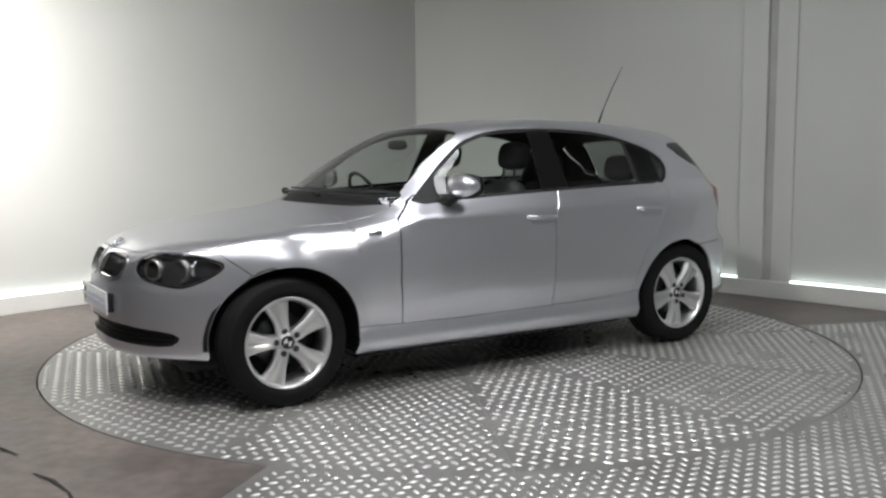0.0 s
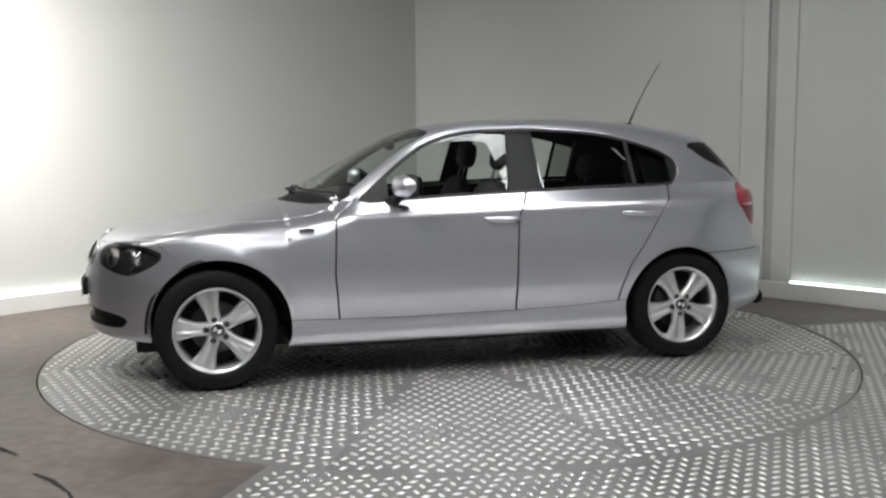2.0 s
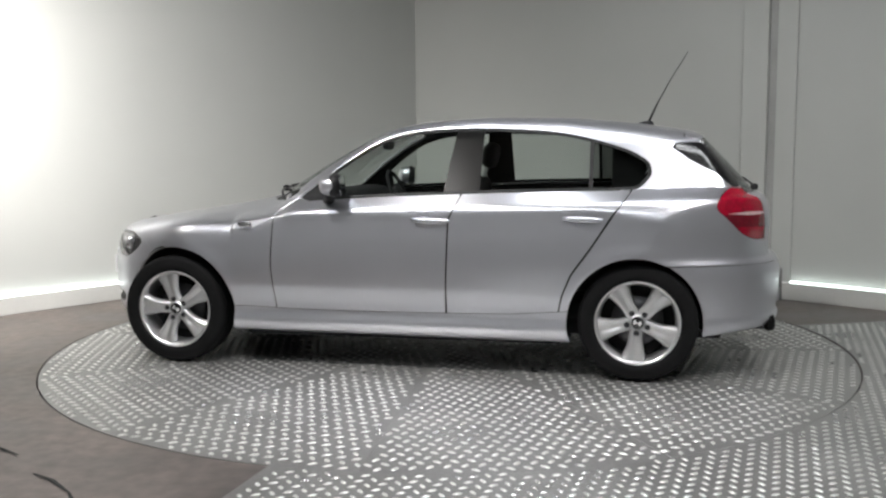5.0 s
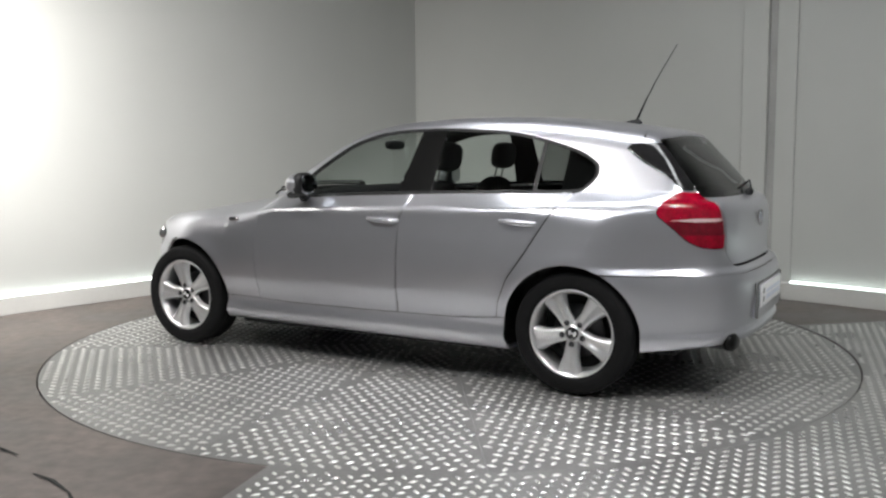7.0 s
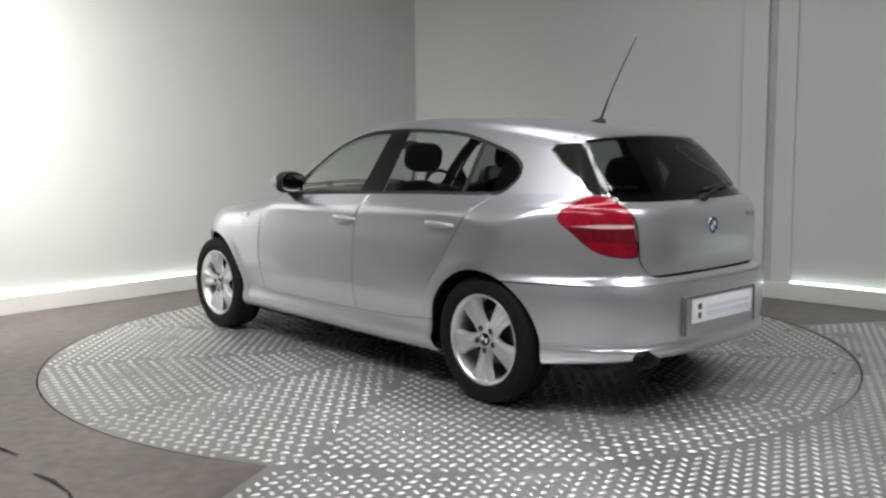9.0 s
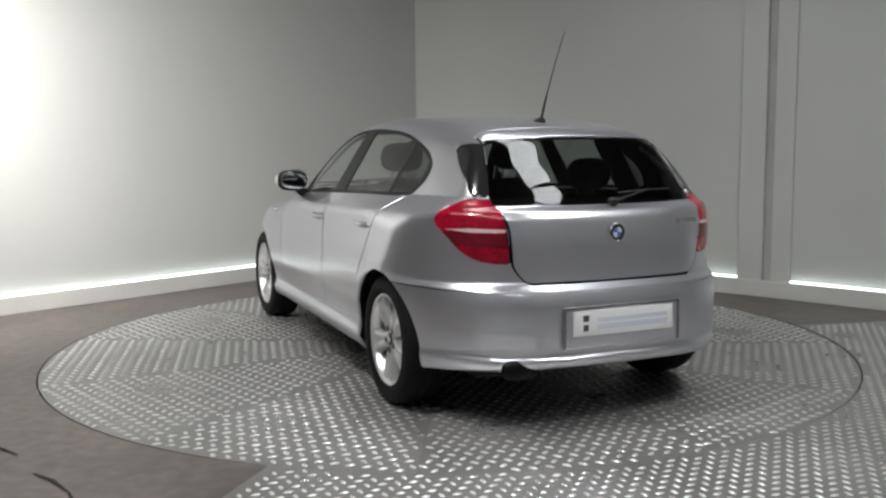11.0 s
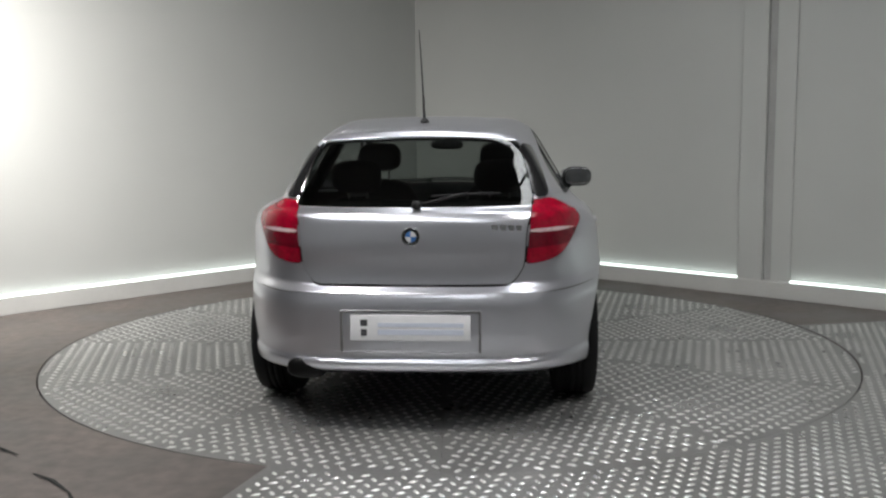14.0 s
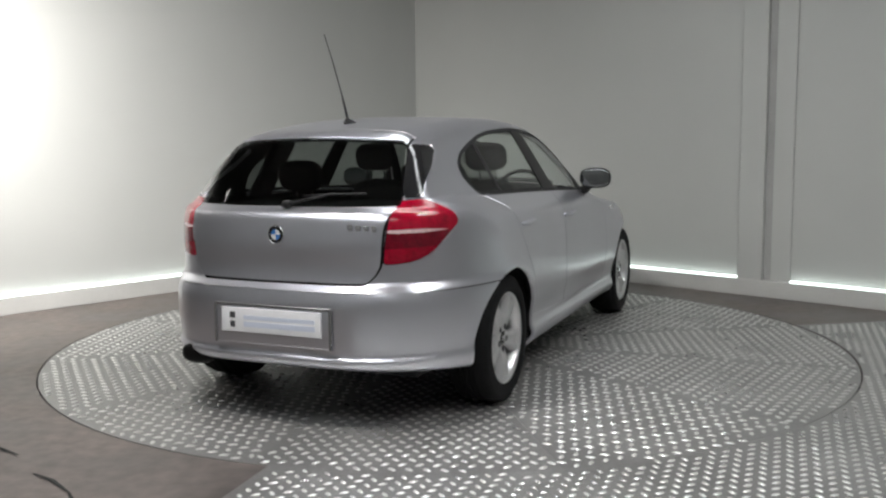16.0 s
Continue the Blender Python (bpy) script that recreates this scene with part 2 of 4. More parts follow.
def outline(*pts, rounds=2):
    """The signed distance to a closed outline with softened corners, below nought within."""
    q = np.array(pts, float)
    for _ in range(rounds):
        n = np.roll(q, -1, 0)
        q = np.stack([q * 0.8 + n * 0.2, q * 0.2 + n * 0.8], 1).reshape(-1, 2)
    a, b = q, np.roll(q, -1, 0)

    def g(u, v):
        best = np.full(u.shape, 1e9); inside = np.zeros(u.shape, bool)
        for (ax, ay), (bx, by) in zip(a, b):
            dx, dy = bx - ax, by - ay
            t = np.clip(((u - ax) * dx + (v - ay) * dy) / (dx * dx + dy * dy + 1e-12), 0, 1)
            best = np.minimum(best, (u - ax - t * dx) ** 2 + (v - ay - t * dy) ** 2)
            if dy:
                inside ^= ((ay > v) != (by > v)) & (u < ax + (v - ay) * dx / dy)
        return np.where(inside, -1, 1) * np.sqrt(best)
    return g

# ---- the car's outer form: one smooth solid, from curves in the car's own space (x ahead, y to its left) ----
def curve(*pts):
    xs, vs = np.array(pts).T
    k = np.argsort(xs); xs, vs = xs[k], vs[k]
    d = np.diff(vs) / np.diff(xs)
    m = np.concatenate([[d[0]], np.where(d[1:] * d[:-1] > 0, 2 * d[1:] * d[:-1] / np.where(d[1:] + d[:-1] == 0, 1, d[1:] + d[:-1]), 0), [d[-1]]])

    def at(x):
        x = np.asarray(x, float)
        q = np.clip(x, xs[0], xs[-1])
        i = np.clip(np.searchsorted(xs, q) - 1, 0, len(xs) - 2)
        h = xs[i + 1] - xs[i]; t = (q - xs[i]) / h
        v = ((2 * t**3 - 3 * t**2 + 1) * vs[i] + (t**3 - 2 * t**2 + t) * h * m[i] + (3 * t**2 - 2 * t**3) * vs[i + 1] + (t**3 - t**2) * h * m[i + 1])
        return v + np.where(x < xs[0], (x - xs[0]) * m[0], 0) + np.where(x > xs[-1], (x - xs[-1]) * m[-1], 0)
    return at


def smax(a, b, r):
    h = np.maximum(r - np.abs(a - b), 0)
    return np.maximum(a, b) + h * h / (4 * r)


TOP = curve((2.1, 0.65), (2.0, 0.738), (1.9, 0.782), (1.72, 0.818), (1.4, 0.865), (1.1, 0.915), (0.93, 0.952), (0.8, 1.025), (0.5, 1.185), (0.19, 1.333),
            (0.0, 1.387), (-0.168, 1.408), (-0.523, 1.423), (-0.878, 1.417), (-1.233, 1.389), (-1.589, 1.340), (-1.85, 1.288))
LOWER = curve((0.15, 0.80), (0.2, 0.822), (0.27, 0.855), (0.325, 0.843), (0.37, 0.846), (0.48, 0.868), (0.60, 0.874), (0.72, 0.867), (0.80, 0.857), (0.86, 0.851), (0.90, 0.850), (1.0, 0.848))
CREASE = curve((2.0, 0.76), (1.5, 0.808), (1.07, 0.852), (0.7, 0.885), (-0.31, 0.908), (-1.26, 0.935), (-1.7, 0.945), (-2.1, 0.95))
LOWPLAN = curve((-2.2, -0.16), (-1.9, -0.06), (-1.6, -0.012), (-1.2, 0.0), (-0.5, -0.006), (0.3, -0.014), (0.9, -0.014), (1.35, -0.012), (1.6, -0.045), (2.0, -0.2))
CABPLAN = curve((-2.1, -0.17), (-1.7, -0.115), (-1.345, -0.068), (-0.9, -0.025), (-0.4, 0.0), (0.1, -0.02), (0.45, -0.06), (0.7, -0.09), (0.95, -0.10), (1.2, -0.05), (1.5, 0.02), (2.0, 0.05))
FRONT = curve((0.15, 1.955), (0.22, 2.0), (0.3, 2.022), (0.45, 2.034), (0.56, 2.032), (0.62, 2.022), (0.70, 2.004), (0.76, 1.975), (0.9, 1.85))
REAR = curve((0.15, 2.02), (0.24, 2.075), (0.32, 2.118), (0.34, 2.105), (0.45, 2.118), (0.56, 2.122), (0.62, 2.106), (0.66, 2.062), (0.72, 2.056), (0.82, 2.062), (0.92, 2.052),
             (0.965, 2.03), (0.988, 1.978), (1.0, 1.966), (1.07, 1.9065), (1.14, 1.843), (1.21, 1.776), (1.28, 1.711), (1.4, 1.59))
FLOORLINE = curve((-2.2, 0.28), (-1.75, 0.25), (-1.3, 0.2), (-0.95, 0.193), (0.95, 0.203), (1.3, 0.21), (1.7, 0.235), (2.1, 0.24))


def body_field(P):
    x, y, z = P[..., 0], np.abs(P[..., 1]), P[..., 2]
    zc = CREASE(x)
    wide = LOWPLAN(x)
    low = y - (LOWER(z - (zc - 0.9) * np.clip((z - 0.45) / 0.4, 0, 1)) + wide)
    for cx, cz in ((1.315, 0.32), (-1.315, 0.31)):
        d = np.hypot(x - cx, z - cz)
        low = low - 0.008 * np.exp(-((d - 0.37) / 0.05) ** 2)
    low = low + 0.010 * np.exp(-((z - 0.62) / 0.16) ** 2) * np.clip(1 - ((x + 0.05) / 0.8) ** 2, 0, 1)
    belt = zc + 0.082
    yb = 0.772 + CABPLAN(x) - 0.60 * (belt - 1.0)
    lean = np.maximum((0.850 + wide - yb) / 0.082, 0.6)
    up = z - belt
    cab = np.where(up > 0, (y - yb + 0.60 * up) * 0.857, (y - yb + lean * up) / np.sqrt(1 + lean**2))
    k = 0.10 + 0.62 * np.clip((x - 0.15) / 0.8, 0, 1) ** 2 * np.clip((1.2 - x) / 0.4, 0, 1)
    u = np.where(x > -0.4, x + k * y * y, x - 0.10 * y * y)
    crown = 0.085 - 0.03 * np.clip((x - 0.3) / 0.5, 0, 1)
    e = 0.02
    slope = (TOP(u + e) - TOP(u - e)) / (2 * e)
    top = (z - TOP(u) + crown * y * y) / np.sqrt(1 + slope**2)
    front = (x - FRONT(z) + 0.48 * (y / 0.75) ** 2.7) * 0.8
    rear = (-x - REAR(z) + 0.10 * y * y + 0.19 * (y / 0.7) ** 5) * 0.8
    side = smax(low, cab, 0.022 + 0.10 * np.clip((-x - 1.05) / 0.6, 0, 1))
    f = smax(side, top, np.where(x > 0.95, 0.13, 0.10))
    f = smax(f, front, 0.09)
    f = smax(f, rear, np.clip(0.035 + 0.10 * (0.7 - z), 0.035, 0.07))
    return smax(f, FLOORLINE(x) - z, 0.03)


def body_normal(P):
    e = 0.004
    g = np.stack([body_field(P + np.eye(3)[k] * e) - body_field(P - np.eye(3)[k] * e) for k in range(3)], -1)
    return g / np.linalg.norm(g, axis=-1, keepdims=True)


def onto_body(P, times=4):
    for _ in range(times):
        e = 0.003
        f = body_field(P)
        g = np.stack([body_field(P + np.eye(3)[k] * e) - body_field(P - np.eye(3)[k] * e) for k in range(3)], -1) / (2 * e)
        P = P - np.clip(f / np.maximum((g * g).sum(-1), 0.2), -0.03, 0.03)[..., None] * g
    return P


def body_net(h=0.017):
    """A net of quads laid on the solid: one corner for every cell that its skin crosses."""
    ax = [np.arange(-2.2, 2.2, h), (np.arange(-math.ceil(0.93 / h), math.ceil(0.93 / h) + 1) + 0.0) * h, np.arange(0.12, 1.5, h)]
    G = np.stack(np.meshgrid(*ax, indexing="ij"), -1)
    F = body_field(G); S = F < 0
    n = S.shape
    c = sum(S[a:n[0] - 1 + a, b:n[1] - 1 + b, d:n[2] - 1 + d].astype(int) for a in (0, 1) for b in (0, 1) for d in (0, 1))
    mixed = (c > 0) & (c < 8)
    ids = np.full(mixed.shape, -1); ids[mixed] = np.arange(mixed.sum())
    P = G[:-1, :-1, :-1][mixed] + h / 2
    P = onto_body(P)
    quads = []
    for k in range(3):
        a, b = (k + 1) % 3, (k + 2) % 3
        lo = [slice(None)] * 3; hi = [slice(None)] * 3
        lo[k] = slice(0, -1); hi[k] = slice(1, None)
        flip = S[tuple(lo)] != S[tuple(hi)]
        I = np.argwhere(flip)
        I = I[(I[:, a] > 0) & (I[:, b] > 0) & (I[:, a] < n[a] - 1) & (I[:, b] < n[b] - 1)]
        ea, eb = np.eye(3, dtype=int)[a], np.eye(3, dtype=int)[b]
        q = np.stack([ids[tuple((I - s).T)] for s in (ea * 0, ea, ea + eb, eb)], 1)
        out = S[tuple(lo)][tuple(I.T)]
        q[out] = q[out][:, ::-1]
        quads.append(q)
    Q = np.concatenate(quads); Q = Q[(Q >= 0).all(1)]
    v = P[Q]; nrm = np.cross(v[:, 1] - v[:, 0], v[:, 2] - v[:, 0])
    if (nrm * body_normal(v.mean(1))).sum(1).mean() < 0:
        Q = Q[:, ::-1]
    return P, [tuple(q) for q in Q.tolist()]

# ---- the room ----
R_TABLE = 2.441
SHOW = 5.1                      # the show wall ends here, out of view, and an unseen dark stretch goes on


def wall_frame(turn):
    """Along the wall from the corner, out of it into the room, up."""
    return pose(CORNER[0], CORNER[1], 0, 0, 0, turn)


FL, FR = wall_frame(TURN_L + 180), wall_frame(TURN_R)   # the long wall: room on its -y; the other: room on its -y too
# long wall in its own frame: x from the corner, room towards +y
wall_l = tagged(part("wall_left", hull(0, SHOW, -0.2, 0.0, 0, HIGH), WALL, smooth=False), "white painted show wall", kind="structure"); wall_l.matrix_world = FL
# unseen stretch, made dark so that the car's side mirrors less light
wl2 = tagged(part("wall_left_far", hull(SHOW, LONG, -0.2, -0.004, 0, HIGH), UNSEEN_DARK, smooth=False), "unseen far wall darkened to dim reflections in the car", kind="structure"); wl2.matrix_world = FL
wall_r = tagged(part("wall_right", hull(0, LONG, 0.0, 0.2, 0, HIGH), WALL, smooth=False), "white painted show wall with a pilaster", kind="structure"); wall_r.matrix_world = FR
a = Vector(CORNER); bl, br = a + TO_L * LONG, a + TO_R * LONG; front = a + TO_L * LONG + TO_R * LONG
wf = tagged(part("wall_front_left", hull(0, LONG, -0.2, 0.0, 0, HIGH), DARKWALL, smooth=False), kind="structure"); wf.matrix_world = pose(bl.x, bl.y, 0, 0, 0, TURN_R)
wb = tagged(part("wall_front_right", hull(0, LONG, 0.0, 0.2, 0, HIGH), DARKWALL, smooth=False), kind="structure"); wb.matrix_world = pose(br.x, br.y, 0, 0, 0, TURN_L + 180)

# plinth and strip light at the foot of the walls
P_H = 0.135
def plinth(name, x0, x1, frame_m, side):
    y = sorted((0.001 * side, 0.075 * side))
    ob = tagged(part(name, hull(x0, x1, y[0], y[1], 0, P_H, 0.006), TRIM, smooth=False), "grey painted plinth along the wall foot", kind="structure"); ob.matrix_world = frame_m


def strip(x0, x1, frame_m, side):
    y = sorted((0.012 * side, 0.05 * side))
    ob = tagged(part("strip_light", hull(x0, x1, y[0], y[1], P_H + 0.001, P_H + 0.013, 0.003), STRIP, smooth=False), "thin white strip light lying on the plinth", "strip light", group="strip lights"); ob.matrix_world = frame_m


plinth("baseboard_left", 0.08, SHOW, FL, 1)
plinth("baseboard_right", 0.0, LONG - 0.01, FR, -1)
strip(0.12, SHOW - 0.05, FL, 1)
PX0, PX1 = 3.86, 4.30          # the pilaster along the right wall
strip(0.12, PX0 - 0.01, FR, -1)
strip(PX1 + 0.01, 9.3, FR, -1)
pil = tagged(new("pilaster"), "grey boxed pilaster with a vertical groove coloured in its shade", kind="structure"); pil.matrix_world = FR
gx = 4.115
part("pilaster_face", hull(PX0, gx - 0.042, -0.05, -0.002, 0, HIGH - 0.01, 0.006), WALL, pil, smooth=False)
part("pilaster_face", hull(gx + 0.02, PX1, -0.020, -0.002, 0, HIGH - 0.01, 0.008), WALL, pil, smooth=False)
# the groove's soft shade is put into its colour, darker than the wall
part("groove", hull(gx - 0.042, gx + 0.02, -0.010, -0.002, 0, HIGH - 0.01), GROOVE, pil, smooth=False)

# floor: one slab with a round pit for the table
def ring_floor():
    bm = bmesh.new(); n = 128
    inner = [bm.verts.new(((R_TABLE + 0.009) * math.cos(2 * math.pi * i / n), (R_TABLE + 0.009) * math.sin(2 * math.pi * i / n), 0)) for i in range(n)]
    low = [bm.verts.new((v.co.x, v.co.y, -0.08)) for v in inner]
    outer = []
    for v in inner:
        k = 16 / max(abs(v.co.x), abs(v.co.y)); outer.append(bm.verts.new((v.co.x * k, v.co.y * k, 0)))
    for i in range(n):
        j = (i + 1) % n
        bm.faces.new((inner[i], outer[i], outer[j], inner[j])); bm.faces.new((inner[j], low[j], low[i], inner[i]))
    bm.faces.new(low)
    return bm


tagged(part("floor", ring_floor(), CONCRETE, smooth=False), "worn grey-brown concrete floor", kind="structure")


# tread plate: raised lugs in two slants
def lug_field(inside, turn, x0, x1, y0, y1, size=1.0):
    """Lens-shaped lugs in rows, slanting one way and the other by turns."""
    verts, faces = [], []
    pu, pv = 0.0465 * size, 0.058 * size
    ln, wd, ht = 0.0205 * size, 0.0082 * size, 0.0046 * size
    c, s = math.cos(turn), math.sin(turn)
    base = np.array([(-ln, 0, 0), (-ln * 0.5, -wd, 0), (ln * 0.5, -wd, 0), (ln, 0, 0), (ln * 0.5, wd, 0), (-ln * 0.5, wd, 0),
                     (-ln * 0.55, 0, ht * 0.8), (0, -wd * 0.4, ht), (ln * 0.55, 0, ht * 0.8), (0, wd * 0.4, ht)])
    fs = ((0, 1, 6), (1, 7, 6), (1, 2, 7), (2, 8, 7), (2, 3, 8), (3, 4, 8), (4, 9, 8), (4, 5, 9), (5, 6, 9), (5, 0, 6), (6, 7, 8, 9))
    for i in range(int(x0 / pu) - 1, int(x1 / pu) + 2):
        for j in range(int(y0 / pv) - 1, int(y1 / pv) + 2):
            u, v = i * pu, (j + 0.5 * (i % 2)) * pv
            if not inside(u, v):
                continue
            a = turn + (math.pi / 4 if i % 2 else -math.pi / 4)
            ca, sa = math.cos(a), math.sin(a)
            k = len(verts)
            px, py = c * u - s * v, s * u + c * v
            for bx, by, bz in base:
                verts.append((px + ca * bx - sa * by, py + sa * bx + ca * by, bz))
            faces.extend(tuple(k + q for q in f) for f in fs)
    return verts, faces


def raw(name, verts, faces, mat, parent=None, label=""):
    me = bpy.data.meshes.new(name); me.from_pydata(verts, [], faces); me.shade_smooth(); me.materials.append(mat)
    ob = new(name, me); ob.parent = parent
    return tagged(ob, label)


table = tagged(new("turntable"), "round steel turntable of wedge-shaped tread plates", "turntable")
SECT = math.pi / 6
OFF = radians(3.2)


def build_table():
    part("drum", lathe([(0.001, -0.07), (R_TABLE - 0.002, -0.07), (R_TABLE - 0.002, -0.012), (0.001, -0.012)], 128, "z"), GAPDARK, table, "dark steel drum", smooth=False)
    bm = bmesh.new(); n = 12
    g = 0.0008
    apex = Vector((g / math.sin(SECT / 2), 0, 0))
    h = SECT / 2
    pts = [apex] + [Vector((R_TABLE * math.cos(a), R_TABLE * math.sin(a), 0)) for a in np.linspace(-h + g / R_TABLE, h - g / R_TABLE, n)]
    top = [bm.verts.new(p) for p in pts]; low = [bm.verts.new((p.x, p.y, -0.011)) for p in pts]
    bm.faces.new(top)
    for i in range(len(pts)):
        j = (i + 1) % len(pts)
        bm.faces.new((top[j], top[i], low[i], low[j]))
    me = mesh_of(bm, "tread_wedge", TREAD, False)
    inside = lambda u, v: math.hypot(u, v) < R_TABLE - 0.022 and abs(math.atan2(v, u)) < h and u * math.sin(h) - abs(v) * math.cos(h) > 0.02
    verts, faces = lug_field(inside, 0, 0, 2.5, -0.7, 0.7, 1.2)
    lm = bpy.data.meshes.new("lug_pattern"); lm.from_pydata(verts, [], faces); lm.shade_smooth(); lm.materials.append(LUGS)
    for k in range(12):
        w = new("tread_wedge", me); w.parent = table; w.matrix_local = pose(0, 0, 0, 0, 0, math.degrees(OFF + (k + 0.5) * SECT))
        l = new("lug_pattern", lm); l.parent = w; tagged(l, kind="stuff")


build_table()

# fixed tread plates round the table, on the side of the camera and to its right
def outer_tread():
    fixed = tagged(new("fixed_tread_plate"), "fixed steel tread plate floor round the turntable", kind="structure")
    r0 = R_TABLE + 0.010
    bm = bmesh.new(); n = 60
    lo, hi = radians(-107), radians(10)
    rows = []
    for i in range(n + 1):
        a = lo + (hi - lo) * i / n
        reach = 4.6
        rows.append([bm.verts.new((r * math.cos(a), r * math.sin(a), z)) for r, z in ((r0, 0.0), (r0, 0.004), (reach, 0.004))])
    for p, q in zip(rows, rows[1:]):
        bm.faces.new((p[0], p[1], q[1], q[0])); bm.faces.new((p[1], p[2], q[2], q[1]))
    bmesh.ops.recalc_face_normals(bm, faces=bm.faces[:])
    part("plate_sheet", bm, TREAD, fixed, smooth=False)

    def inside(u, v):
        r, a = math.hypot(u, v), math.atan2(v, u)
        return r0 + 0.02 < r < 4.5 and lo + 0.01 < a < hi - 0.01 and v > -4.2
    turn = radians(-20)
    c, s = math.cos(turn), math.sin(turn)
    verts, faces = lug_field(lambda u, v: inside(c * u - s * v, s * u + c * v), turn, -4.6, 4.6, -4.6, 4.6, 1.06)
    verts = [(x, y, z + 0.004) for x, y, z in verts]
    ob = raw("lug_pattern", verts, faces, LUGS, fixed); tagged(ob, kind="stuff")


outer_tread()

# ceiling with a row of rooflights, seen only in the glass and paint, and an added fill row
def ceiling():
    m = pose(CORNER[0], CORNER[1], 0, 0, 0, TURN_R)
    u0, u1, v0, v1 = ROOFLIGHT
    w0, w1 = FILL_ROW
    slab = lambda a, b, c, d: hull(a, b, c, d, HIGH, HIGH + 0.12)
    bm = join(slab(-1.0, LONG + 1.0, v1, 0.6), slab(-1.0, LONG + 1.0, w1, v0), slab(-1.0, LONG + 1.0, -LONG - 1.0, w0),
              slab(-1.0, u0, v0, v1), slab(u1, LONG + 1.0, v0, v1), slab(-1.0, u0, w0, w1), slab(u1, LONG + 1.0, w0, w1))
    ob = tagged(part("ceiling", bm, ROOF, smooth=False), "dark sheet ceiling", kind="structure"); ob.matrix_world = m
    n = round((u1 - u0) / 0.92)
    for k in range(2 * n):
        # the second half of the panes is the added fill row
        v0, v1 = (ROOFLIGHT[2:], FILL_ROW)[k // n]
        p, q = u0 + (u1 - u0) * (k % n) / n, u0 + (u1 - u0) * (k % n + 1) / n
        rl = tagged(new("rooflight"), "daylit rooflight pane between dark glazing bars; the row over the camera is added fill", "rooflight", group="rooflights"); rl.matrix_world = m
        part("pane", hull(p + 0.05, q - 0.05, v0, v1, HIGH + 0.05, HIGH + 0.06), PANE, rl, smooth=False)
        part("glazing_bar", hull(p - 0.05, p + 0.05, v0, v1, HIGH + 0.01, HIGH + 0.09, 0.005), GAPDARK, rl, smooth=False)


ceiling()


# floodlights under the ceiling
def floodlight(eye, target, w, h):
    m = look(eye, target)
    f = tagged(part("floodlight", hull(-w / 2 - 0.03, w / 2 + 0.03, -h / 2 - 0.03, h / 2 + 0.03, 0.01, 0.12, 0.02), DARKGREY, smooth=False), "grey box floodlight hung below the ceiling", "floodlight", group="floodlights")
    f.matrix_world = m
    part("lens", hull(-w / 2, w / 2, -h / 2, h / 2, 0.002, 0.012), FLOODGLASS, f, "bright lamp glass", smooth=False)
    part("bracket", tube([(0, 0, 0.1), m.inverted() @ Vector((eye[0], eye[1], HIGH - 0.005))], 0.012), DARKGREY, f)


for eye, target, w, h, watts, spread in FLOODS:
    floodlight(eye, target, w, h)

# marks on the concrete: a cracked joint near the camera
for pts in (((-1.62, -2.42), (-1.52, -2.49), (-1.40, -2.62), (-1.33, -2.75), (-1.30, -3.0)), ((-2.1, -2.02), (-1.9, -2.11), (-1.78, -2.2))):
    bm = bmesh.new(); l = []
    for i, (x, y) in enumerate(pts):
        w = 0.009 * (0.4 + (i % 2) * 0.5)
        l.append((bm.verts.new((x - w, y - w, 0.0035)), bm.verts.new((x + w, y + w, 0.0035))))
    for p, q in zip(l, l[1:]):
        bm.faces.new((p[0], p[1], q[1], q[0]))
    bmesh.ops.recalc_face_normals(bm, faces=bm.faces[:])
    tagged(part("floor_crack", bm, GAPDARK, smooth=False), "dark cracked joint in the concrete floor", kind="structure")

# ---- the car ----
car = tagged(new("car"), "silver metallic five-door hatchback car parked on the steel turntable", "car")


def on_skin(x, a, z, lift):
    P = onto_body(np.array([[x, a, z]]), 8); q = P + body_normal(P) * lift
    return tuple(q[0])


